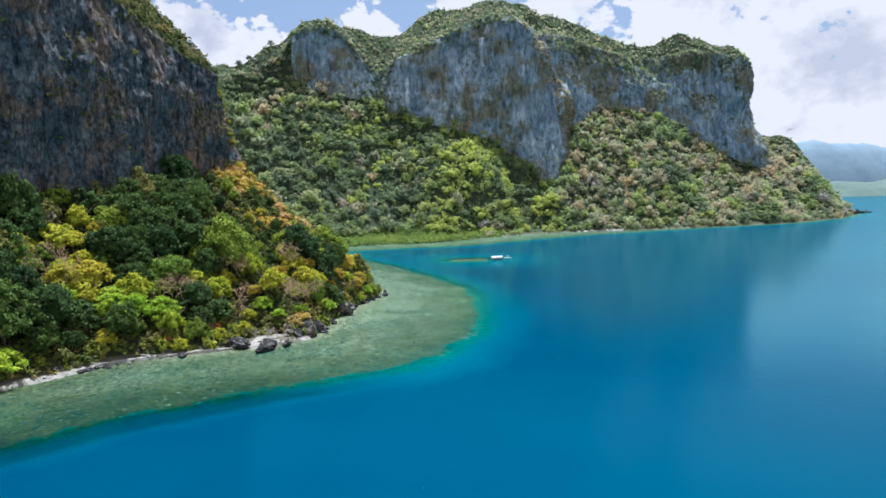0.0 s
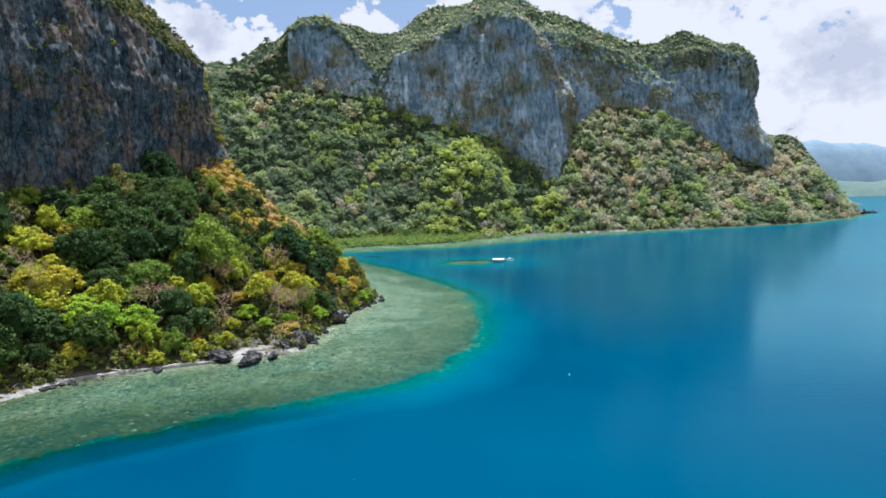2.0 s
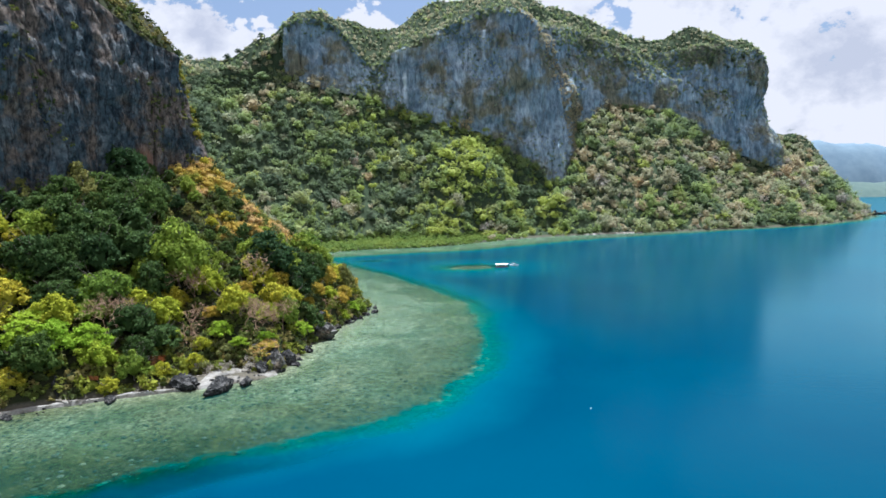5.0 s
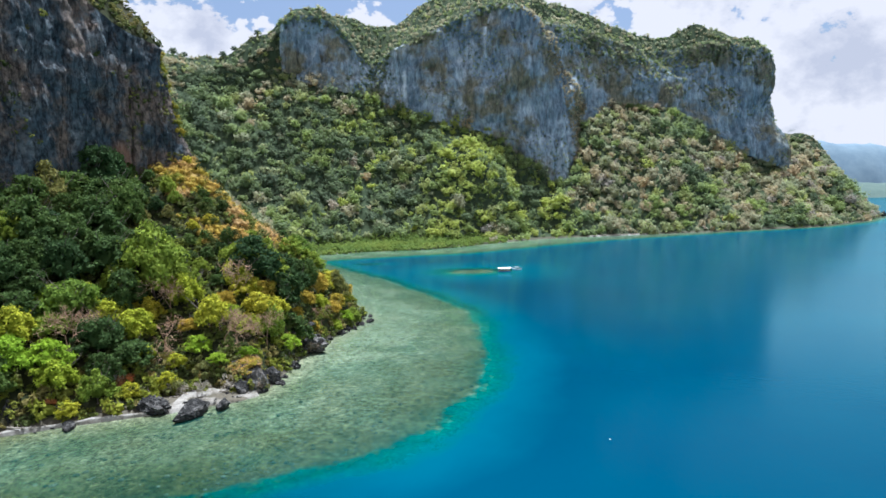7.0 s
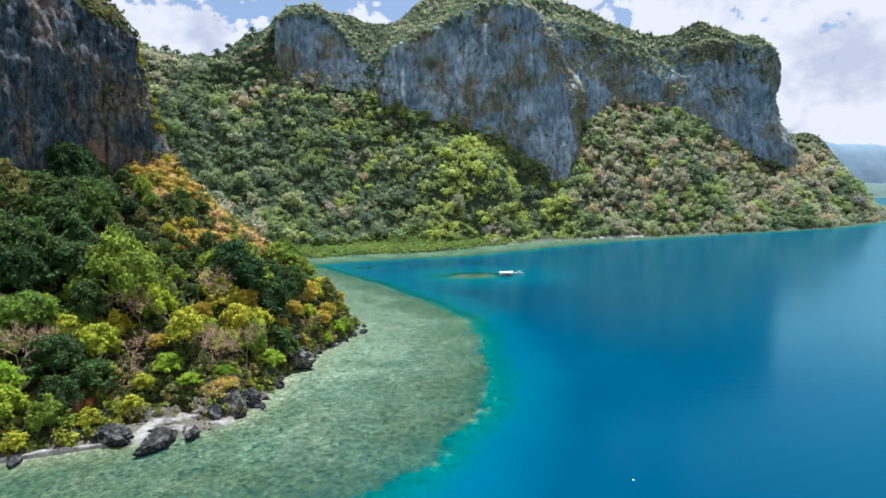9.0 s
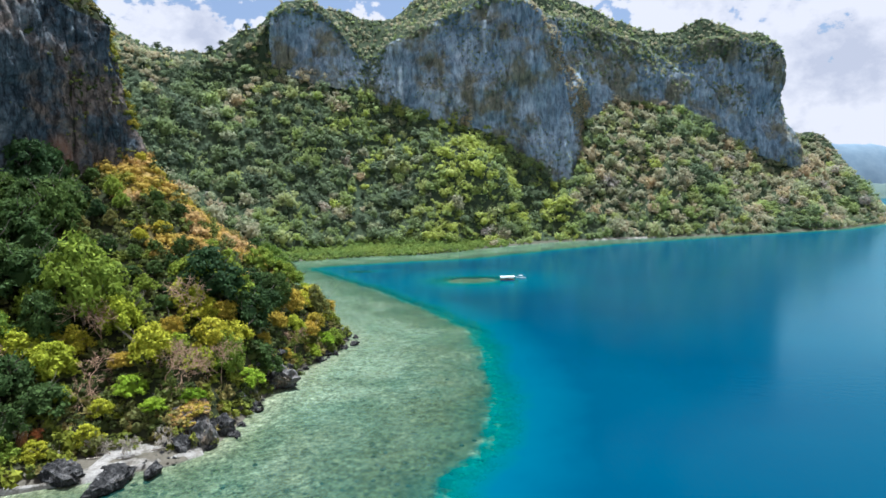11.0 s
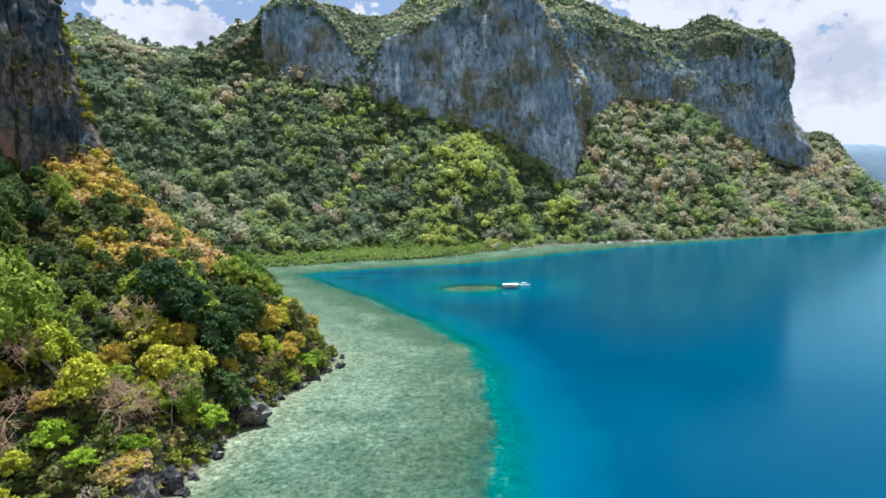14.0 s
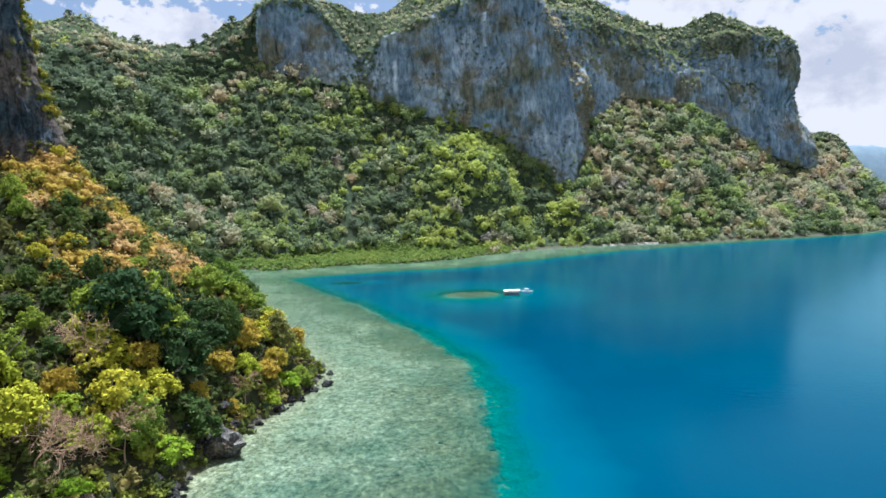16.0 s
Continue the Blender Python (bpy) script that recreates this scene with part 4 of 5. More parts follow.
def build_far_woods():
    rng = np.random.default_rng(21)
    tall = [clump_arrays(rng, int(rng.integers(7, 12)), 200, 0.115, rng.uniform(0.8, 1.05), rng.uniform(0.55, 1.0), rng.uniform(0.6, 0.85), 1.6) for _ in range(14)]
    fill = [clump_arrays(rng, 3, 46, 0.22, 0.8, 0.9, 0.8, 1.4) for _ in range(9)]
    dryland = lambda p: (p[:, 2] > 0.6) & ((p[:, 2] > 6) | (p[:, 0] > 40))
    p, nz, col, row = scatter(far_hill, 9.2, rng, lambda p, c, r, q: dryland(p), 2.2)
    rad = 5.0 + 6.4 * rng.random(len(p)) ** 2.0
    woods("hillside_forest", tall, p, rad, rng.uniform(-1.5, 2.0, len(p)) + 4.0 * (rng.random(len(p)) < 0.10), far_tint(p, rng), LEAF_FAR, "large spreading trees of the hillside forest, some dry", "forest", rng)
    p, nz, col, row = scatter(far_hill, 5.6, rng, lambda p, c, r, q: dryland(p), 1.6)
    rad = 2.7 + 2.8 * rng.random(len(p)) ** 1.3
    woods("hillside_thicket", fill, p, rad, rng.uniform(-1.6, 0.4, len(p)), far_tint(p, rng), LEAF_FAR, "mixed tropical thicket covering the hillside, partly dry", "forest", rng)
    low = [clump_arrays(rng, 3, 46, 0.24, 0.8, 0.75, 0.75, 1.3) for _ in range(7)]
    # crests and the green parts of the upper slope
    p1, n1, c1, r1 = scatter(far_top[:15], 5.2, rng)
    p2, n2, c2, r2 = scatter(far_crag, 5.9, rng, lambda p, c, r, q: (c * STATIONS < 3.75) | (c * STATIONS > 18.6))
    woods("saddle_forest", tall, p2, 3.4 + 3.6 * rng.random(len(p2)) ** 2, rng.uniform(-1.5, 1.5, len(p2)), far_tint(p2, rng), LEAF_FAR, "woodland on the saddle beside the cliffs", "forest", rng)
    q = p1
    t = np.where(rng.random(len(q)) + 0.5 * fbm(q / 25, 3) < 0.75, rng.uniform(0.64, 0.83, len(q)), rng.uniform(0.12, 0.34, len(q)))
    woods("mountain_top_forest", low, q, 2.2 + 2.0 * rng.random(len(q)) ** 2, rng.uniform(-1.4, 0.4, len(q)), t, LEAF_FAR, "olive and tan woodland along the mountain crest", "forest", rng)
    # bushes that cling to the faces
    small = [clump_arrays(rng, 2, 30, 0.27, 0.8, 0.6, 0.8, 1.2) for _ in range(5)]
    spine_at = lambda r: np.interp(r, (0.0, 0.2, 0.5, 0.75, 0.85, 0.95), (11.4, 11.5, 10.95, 10.9, 10.74, 10.2))  # the bright rib of the main buttress

    def cling(p, c, r, q):
        lush = fbm(p / np.array([30, 30, 42]), 3)
        return (c * STATIONS > 3.6) & (c * STATIONS < 18.6) & (q < np.clip(-0.22 + 2.4 * lush + (3.2 + 1.5 * ((c * STATIONS > 11.6) & (c * STATIONS < 17))) * np.clip(r - np.where(c * STATIONS > 11.6, 0.60, 0.70), 0, 1) + 2.5 * np.exp(-((c * STATIONS - spine_at(r)) / 0.28) ** 2) + 1.6 * np.clip(0.5 - r, 0, 0.5) * (c * STATIONS > 7.5) * (c * STATIONS < 11) + 2.2 * np.exp(-((c * STATIONS - 6.7 + 0.9 * (1 - r)) / 0.42) ** 2), 0.0, 0.95))

    def drape(p, c, r, q):
        st, wob = c * STATIONS, 0.16 * fbm(p / 22, 3)
        brow = (st > 3.7) & (st < 18.6) & (r > 0.93 + wob * 0.3)
        recess = (st > 11.2) & (st < 17.3) & (r > 0.68 + wob + 0.05 * np.abs(st - 13))
        spine = np.abs(st - spine_at(r) + 0.4 * wob) < 0.20 + 0.10 * (1 - r)
        gully = np.abs(st - 6.55 + 0.8 * (1 - r) + wob * 2) < 0.34
        return brow | recess | spine | gully

    p, nz, col, row = scatter(far_crag, 3.7, rng, drape, 3.0)
    on_spine = np.abs(col * STATIONS - spine_at(row)) < 0.4
    woods("cliff_thicket", low, p + nz * 0.2, rng.uniform(1.9, 4.2, len(p)), np.full(len(p), -1.4), np.where(on_spine, rng.uniform(0.76, 0.88, len(p)), rng.choice([0.1, 0.22, 0.32, 0.68, 0.72], len(p))), LEAF_FAR, "olive thicket draped over the brow and ledges of the cliffs", "thicket", rng)
    p, nz, col, row = scatter(far_crag, 3.4, rng, lambda p, c, r, q: (c * STATIONS > 11.3) & (c * STATIONS < 15.5) & (r > 0.3), 3.0)
    p = p[np.abs(nz[:, 2]) > 0.33]
    woods("ledge_scrub", low, p, rng.uniform(1.8, 3.4, len(p)), np.full(len(p), -0.7), rng.choice([0.08, 0.2, 0.66, 0.7, 0.76], len(p)), LEAF_FAR, "olive scrub on the ledges of the far cliffs", "scrub", rng)
    p, nz, col, row = scatter(far_crag, 3.8, rng, cling, 2.0)
    woods("cliff_scrub", small, p + nz * 0.1, rng.uniform(1.1, 3.3, len(p)), np.full(len(p), -0.8), np.where(np.abs(col * STATIONS - spine_at(row)) < 0.4, rng.uniform(0.76, 0.88, len(p)), rng.choice([0.02, 0.12, 0.2, 0.67, 0.7], len(p))), LEAF_FAR, "dry scrub clinging to the limestone cliffs", "scrub", rng)
    # mangroves on the level strip
    p, nz, col, row = scatter(far_hill, 3.3, rng, lambda p, c, r, q: (p[:, 2] > -0.6) & (p[:, 2] < 7) & (p[:, 0] < 62) & (p[:, 0] > -150))
    woods("mangrove_belt", low, p, rng.uniform(2.4, 4.2, len(p)), rng.uniform(-0.6, 0.6, len(p)), 0.45 + 0.5 * fbm(p / 12, 3) + rng.normal(0, 0.08, len(p)), LEAF_MANGROVE, "low bright green mangroves along the inner shore", "mangroves", rng)


build_far_woods()


def limb(vs, fs, a, b, r0, r1, sides=6):
    """Appends a tapered stick to the lists."""
    a, b = np.asarray(a, float), np.asarray(b, float)
    d = (b - a) / (np.linalg.norm(b - a) + 1e-9)
    t = np.cross(d, (0.3, 0.9, 0.2))
    t /= np.linalg.norm(t)
    u = np.cross(d, t)
    n = sum(len(q) for q in vs)
    ang = np.arange(sides) / sides * 6.283
    ring = np.cos(ang)[:, None] * t + np.sin(ang)[:, None] * u
    vs.append(np.concatenate([a + ring * r0, b + ring * r1]))
    i = np.arange(sides)
    j = (i + 1) % sides
    fs.append(np.concatenate([np.stack([i, j, j + sides], 1), np.stack([i, j + sides, i + sides], 1)]) + n)


bay_landing()
wood_rng = np.random.default_rng(8)
for x, y in ((-63.5, 207.0), (-60.5, 208.0), (-57.0, 209.0), (-54.5, 208.0), (-65.0, 204.5), (-103.0, 179.0), (-91.5, 187.0)):
    driftwood(wood_rng, x, y, 1.35, 0.62, "driftwood in the cove")


def trunk_mesh(rng, height, radius):
    vs, fs = [], []
    p, r = np.array([0, 0, -1.2]), radius
    for k in range(3):
        q = p + np.array([rng.normal(0, 0.35), rng.normal(0, 0.35), (height + 1.2) / 3])
        limb(vs, fs, p, q, r, r * 0.8, 8)
        p, r = q, r * 0.8
    for k in range(6):
        a, up = rng.random() * 6.283, rng.uniform(1.2, 3.4)
        s = p - (0, 0, rng.uniform(0, 0.25) * height)
        e = s + np.array([math.cos(a) * rng.uniform(1.5, 3.4), math.sin(a) * rng.uniform(1.5, 3.4), up])
        limb(vs, fs, s, e, r * 0.6, r * 0.3)
        e2 = e + np.array([math.cos(a + 0.6), math.sin(a + 0.6), 1.1]) * rng.uniform(0.8, 1.6)
        limb(vs, fs, e, e2, r * 0.3, r * 0.1, 5)
    return mesh_of("trunk", np.concatenate(vs), np.concatenate(fs), None, True)


def make_tree(rng, leaf, label, radius, stem, lumps, cards, size, tall, wide=1.0, flat=0.75):
    root = tagged(new("tree"), label, "tree", "trees on the headland")
    part_of("trunk", trunk_mesh(rng, stem, 0.16 + 0.02 * radius), BARK, root)
    v, f = clump_arrays(rng, lumps, cards, size, wide, tall, flat)
    v = v * radius
    v[:, 2] += stem * 0.5
    part_of("crown", mesh_of("crown", v, f), leaf, root)
    return root


def dead_tree(rng, height, mat, label):
    root = tagged(new("bare_tree"), label, "tree", "bare trees on the headland")
    vs, fs = [], []

    def grow(p, d, length, r, level):
        q = p + d * length
        limb(vs, fs, p, q, r, r * 0.68, 6 if level < 2 else 3)
        if level == 6:
            return
        for _ in range(2 if level == 0 else 3):
            e = d + rng.normal(0, 0.68, 3) + (0, 0, 0.06)
            grow(q, e / np.linalg.norm(e), length * rng.uniform(0.66, 0.95), max(r * 0.62, 0.034), level + 1)

    grow(np.array([0, 0, -0.8]), np.array([0.05, 0, 1.0]), height * 0.2, min(0.18, 0.017 * height), 0)
    part_of("bare_crown", mesh_of("bare_crown", np.concatenate(vs), np.concatenate(fs), None, True), mat, root)
    return root


class Ground:
    """Height lookup on a surface grid."""

    def __init__(self, g):
        self.p = g.reshape(-1, 3)

    def z(self, x, y):
        d = (self.p[:, 0] - x) ** 2 + (self.p[:, 1] - y) ** 2
        i = np.argpartition(d, 4)[:4]
        w = 1 / (d[i] + 0.05)
        return float((self.p[i, 2] * w).sum() / w.sum())


NEAR = Ground(near_hill)


def build_headland_trees():
    rng = np.random.default_rng(5)
    kinds = []
    for leaf, label, n in ((LEAF_DARK, "dark green broadleaf tree on the headland slope", 3), (LEAF_MID, "green leafy tropical tree on the headland slope", 4),
                           (LEAF_LIME, "bright lime green spreading tree on the headland", 2), (LEAF_GOLD, "yellow-green sunlit tree near the shore", 2), (LEAF_GREY, "dull olive tree with thinning leaves", 1), (LEAF_AMBER, "amber-leaved tree turning dry above the shore", 1)):
        made = []
        for k in range(n):
            made.append(make_tree(rng, leaf, label, rng.uniform(5.0, 5.8), rng.uniform(3.6, 4.8), int(rng.integers(30, 52)), 2300, 0.066, rng.uniform(0.65, 1.1), rng.uniform(0.85, 1.1), rng.uniform(0.5, 0.8)))
        kinds.append(made)
    used = set()
    p, nz, col, row = scatter(near_hill, 5.6, rng, lambda p, c, r, q: (p[:, 2] > 1.2) & (c > 0.06) & (c < 0.70))
    lime = [(-100, 198), (-92, 198)]
    bare = [(-89, 206), (-57, 222), (-48.6, 230.4), (-40.6, 267.7), (-122, 194), (-74, 229), (-72, 219.5), (-61, 240), (-50, 217), (-47, 213), (-53, 213), (-93, 191), (-91, 189), (-89, 187)]
    cove = [(-67, 196.5), (-54, 199), (-44, 203), (-48, 209), (-53, 211), (-61, 209), (-67, 203)]  # open sand
    strand = [(-117, 157), (-99, 180.5), (-84, 188)]
    clear = np.where(inside(p[:, 0], p[:, 1], cove), 0, seg_dist(p[:, 0], p[:, 1], cove + cove[:1]))
    clear = np.minimum(clear, seg_dist(p[:, 0], p[:, 1], strand))
    for i in np.argsort(p[:, 1]):
        x, y, z = p[i]
        if clear[i] < (3.0 if y > 194 else 2.8):
            continue
        dry = float(dry_ridge(p[i:i + 1], col[i:i + 1], row[i:i + 1])[0])
        if (dry > 0.1 and rng.random() < 0.94) or any(math.hypot(x - a - 1, y - b + 1.5) < 3.0 for a, b in bare):
            continue
        edge = z < 9
        q = rng.random() + 0.15 * float(fbm(np.array([[x, y, 0]]) / 16, 3)[0])
        k = 0 if q < 0.36 else 1 if q < 0.64 else 2 if q < 0.71 else 3 if q < 0.88 else 4
        if 18 < z < 55 and y > 215 and rng.random() < 0.2:
            k = 0
        if z < 18 and y < 235 and rng.random() < 0.5:
            k = 3 if rng.random() < 0.72 else 2 if rng.random() < 0.5 else 4
        if k == 2 and z > 24:
            k = 1
        if z < 20 and rng.random() < (0.7 if y > 258 else 0.34):
            k = 3
        if x > -84 and y > 211:  # belts of the east face: mixed shore scrub, golden crowns, dark tall wood
            q = rng.random()
            if z < 9:
                k = (0, 1, 2, 3, 4)[int(np.searchsorted((0.08, 0.28, 0.46, 0.86), q))]
            elif z < 19 and y < 252:
                k = 3 if q < 0.74 else 1 if q < 0.86 else 0
            elif y > 258 and z < 15:
                k = 3 if q < 0.76 else 4 if q < 0.85 else 1
            elif z < 36:
                k = 0 if q < 0.52 else 1 if q < 0.88 else 3
            if k == 3 and z < 19 and y > 222 and rng.random() < (0.45 if y > 258 else 0.22):
                k = 5
        elif z > 4:  # dark and light trees in drifts on the south face
            drift = float(fbm(np.array([[x, y, z]]) / 13 + 5, 2)[0]) + rng.normal(0, 0.10) + (0.10 if x < -101 and z < 20 else 0.0)
            if drift > 0.15:
                k = 0
            elif k == 3 and rng.random() < 0.5:
                k = 2 if z < 15 else 1
        if any(math.hypot(x - a, y - b) < 6 for a, b in lime):
            k, edge = 2, False
        if any(math.hypot(x - a, y - b) < 6.5 for a, b in ((-124, 209), (-126, 219), (-118, 203))):
            k = 3
        if dry > 0.1:
            k = 3
        src = kinds[k][int(rng.integers(0, len(kinds[k])))]
        s = rng.uniform(0.5, 0.8) if clear[i] < 7 else rng.uniform(0.6, 1.1) if edge else rng.uniform(0.75, 1.15) if rng.random() < 0.5 else rng.uniform(1.1, 1.55)
        st = col[i] * 12
        if any(abs(x - a - 2) < 6 and -11 < y - b < 1 for a, b in bare) and y > 205:
            s = min(s, 0.62)
        if x > -84 and y > 211 and z < 9:
            s *= 0.9
        elif k == 3:
            s = min(s, 1.15)
        elif k == 0 and z > 6:
            s = max(s, 1.05) * 1.08
        if k == 2 and x < -86:
            s = 1.15
        if z > 26 and x > -92 and y > 245:
            s = min(s, 0.9)
        elif x > -84 and y > 211 and 19 < z < 34:
            s = max(s, 1.15) * 1.05
        if dry > 0.1 or (4.4 < st < 8 and row[i] > 0.36):
            s = min(s, 1.1) * 0.52
        elif st > 6.0:
            s = min(s, 1.2) * 0.8
        m = Matrix.Translation((x, y, z - 0.2)) @ Matrix.Rotation(rng.random() * 6.283, 4, "Z") @ Matrix.Rotation(rng.normal(0, 0.06), 4, "X")
        if src.name in used:
            t = copy_thing(src, m)
            t.scale = (s * rng.uniform(0.85, 1.2), s * rng.uniform(0.85, 1.2), s * (rng.uniform(0.8, 1.1) if k in (2, 3) else rng.uniform(0.95, 1.5)))
        else:
            used.add(src.name)
            src.matrix_basis = m
            src.scale = (s, s, s)
    for made in kinds:  # any spare pattern goes
        for t in made:
            if t.name not in used:
                for o in (*t.children_recursive, t):
                    bpy.data.objects.remove(o)
    for wood, label, spots in ((DEADWOOD, "leafless reddish-brown tree among green ones", ((-89, 206, 9), (-57, 221, 8.6), (-54.5, 223.5, 7), (-48.6, 230.4, 7.6), (-40.6, 267.7, 6.2), (-122, 194, 10), (-74, 229, 8), (-72, 219.5, 7), (-61, 240, 8))),
                               (SILVER, "bleached dead tree with bare grey limbs", ((-80, 203, 6), (-132, 212, 9), (-66, 207.5, 4), (-58, 207, 4.5), (-52, 209.5, 4), (-71, 204.5, 4), (-62, 206.5, 3.5)))):
        for x, y, h in spots:
            t = dead_tree(rng, h * (1.8 if wood is DEADWOOD else 1.4), wood, label)
            t.matrix_basis = Matrix.Translation((x, y, NEAR.z(x, y))) @ Matrix.Rotation(rng.random() * 6.283, 4, "Z")
    for x, y in ((-86, 193), (-75, 206), (-67, 209)):
        t = tagged(new("dead_shrub"), "withered shrub with rust-orange leaves by the beach", "shrub", "withered shrubs")
        part_of("stem", trunk_mesh(rng, 1.2, 0.08), BARK, t)
        v, f = crown_arrays(rng, 6, 500, 0.12, 0.9, 0.9, 0.9)
        part_of("crown", mesh_of("crown", v * 1.5 + (0, 0, 0.5), f), RUST, t)
        t.location = (x, y, NEAR.z(x, y))
    # undergrowth between the trees and at the shore
    small = [clump_arrays(rng, 5, 130, 0.15, 0.95, 0.7, 0.7, 1.1) for _ in range(6)]
    p, nz, col, row = scatter(near_hill, 3.2, rng, lambda p, c, r, q: (p[:, 2] > np.where(p[:, 1] > 212, 0.35, 0.9)) & (c > 0.05) & (c < 0.71) & ~inside(p[:, 0], p[:, 1], cove) & (seg_dist(p[:, 0], p[:, 1], cove + cove[:1]) > 0.8) & (q < np.where(dry_ridge(p, c, r) < 0.2, 0.95, 0.16)))
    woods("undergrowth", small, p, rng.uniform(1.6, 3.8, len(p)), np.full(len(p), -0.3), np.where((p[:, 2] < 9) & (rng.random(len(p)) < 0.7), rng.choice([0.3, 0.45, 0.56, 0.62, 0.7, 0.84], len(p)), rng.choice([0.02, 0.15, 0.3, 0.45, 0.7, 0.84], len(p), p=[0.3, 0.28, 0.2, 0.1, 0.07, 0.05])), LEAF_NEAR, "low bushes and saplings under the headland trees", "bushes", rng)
    p, nz, col, row = scatter(near_hill, 2.2, rng, lambda p, c, r, q: (p[:, 2] > 1.0) & (p[:, 2] < 9) & (c > 0.05) & (c < 0.6) & ~inside(p[:, 0], p[:, 1], cove) & (seg_dist(p[:, 0], p[:, 1], cove + cove[:1]) > 0.6) & (q < 0.9))
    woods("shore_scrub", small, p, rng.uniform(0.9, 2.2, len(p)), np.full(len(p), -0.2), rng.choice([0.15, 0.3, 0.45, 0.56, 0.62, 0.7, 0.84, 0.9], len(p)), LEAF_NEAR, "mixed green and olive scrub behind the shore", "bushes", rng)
    wisp = [crown_arrays(rng, 4, 130, 0.105, 0.95, 0.7, 0.85) for _ in range(6)]
    tiny = [clump_arrays(rng, 3, 46, 0.20, 0.9, 0.7, 0.7, 1.2) for _ in range(5)]
    # dry ridge below the cliff corner
    p, nz, col, row = scatter(near_hill, 1.7, rng, lambda p, c, r, q: dry_ridge(p, c, r) > 0.25 * q)
    woods("dry_scrub", wisp, p, rng.uniform(1.1, 3.0, len(p)), np.full(len(p), -0.4), 0.55 + 0.95 * fbm(p / 8, 3) + rng.normal(0, 0.07, len(p)), DRY, "tan and golden dry scrub on the ridge under the cliff", "scrub", rng)
    # cliff plants and the brow
    def cling(p, c, r, q):
        lush = fbm(p / np.array([16, 16, 18]) + 6, 3)
        return (c > 0.05) & (c < 0.72) & (q < np.clip(-0.42 + 3.6 * lush + 1.4 * np.clip(r - 0.9, 0, 1) * 5, 0.01, 0.95))

    p, nz, col, row = scatter(near_crag, 1.9, rng, cling, 2.0)
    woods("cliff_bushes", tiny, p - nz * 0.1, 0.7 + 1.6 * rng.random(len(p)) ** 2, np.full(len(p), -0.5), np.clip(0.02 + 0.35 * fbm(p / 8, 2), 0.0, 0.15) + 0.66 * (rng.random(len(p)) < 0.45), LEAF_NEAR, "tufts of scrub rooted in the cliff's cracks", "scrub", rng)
    # golden grass along the cliff's outer edge
    p, nz, col, row = scatter(near_crag, 1.5, rng, lambda p, c, r, q: (np.abs(c * 12 - 6.22) < 0.16) & (fbm(p / np.array([40, 40, 7]) + 3, 3) > np.where(r > 0.7, -0.12, 0.05)) & (r > 0.3), 4.0)
    woods("edge_grass", wisp, p, rng.uniform(1.2, 2.7, len(p)), np.full(len(p), -0.9), rng.uniform(0.02, 0.36, len(p)), DRY, "yellow grass tufts along the edge of the cliff", "grass", rng)
    p, nz, col, row = scatter(near_top[:14], 2.7, rng, lambda p, c, r, q: (c > 0.05) & (c < 0.72))
    woods("cliff_top_scrub", tiny, p, rng.uniform(1.8, 3.2, len(p)), np.full(len(p), -0.3), rng.choice([0.02, 0.08, 0.2, 0.7, 0.76, 0.84], len(p)), LEAF_NEAR, "scrub and small trees on top of the headland cliff", "scrub", rng)


build_headland_trees()


# ---------------------------------------------------------------- shore rocks
def rock_mesh(rng, k, fine=4):
    v, f = ico(fine)
    v = v * (1 + 0.8 * fbm(v * 1.1 + k * 7, 3)[:, None])
    for _ in range(15):  # broken faces
        n = rng.normal(size=3) * (1, 1, 0.8)
        n /= np.linalg.norm(n)
        v = v - np.maximum(v @ n - rng.uniform(0.5, 0.92), 0)[:, None] * n * 0.9
    v = v * (1 + 0.26 * (0.5 - np.abs(fbm(v * 2.6 + k, 4))))[:, None]
    v = v * (1 + 0.42 * (0.35 - np.abs(fbm(v * 5 + k, 3))))[:, None]
    v = v * (1 + 0.22 * fbm(v * 13 + k, 2))[:, None]
    v[:, :2] *= np.clip(1 + 1.6 * (v[:, 2:] + 0.12), 0.55, 1)  # undercut at the waterline
    v[:, 2] = np.where(v[:, 2] < -0.35, -0.35 + 0.2 * (v[:, 2] + 0.35), v[:, 2])
    return mesh_of("rock", v, f, None, False)


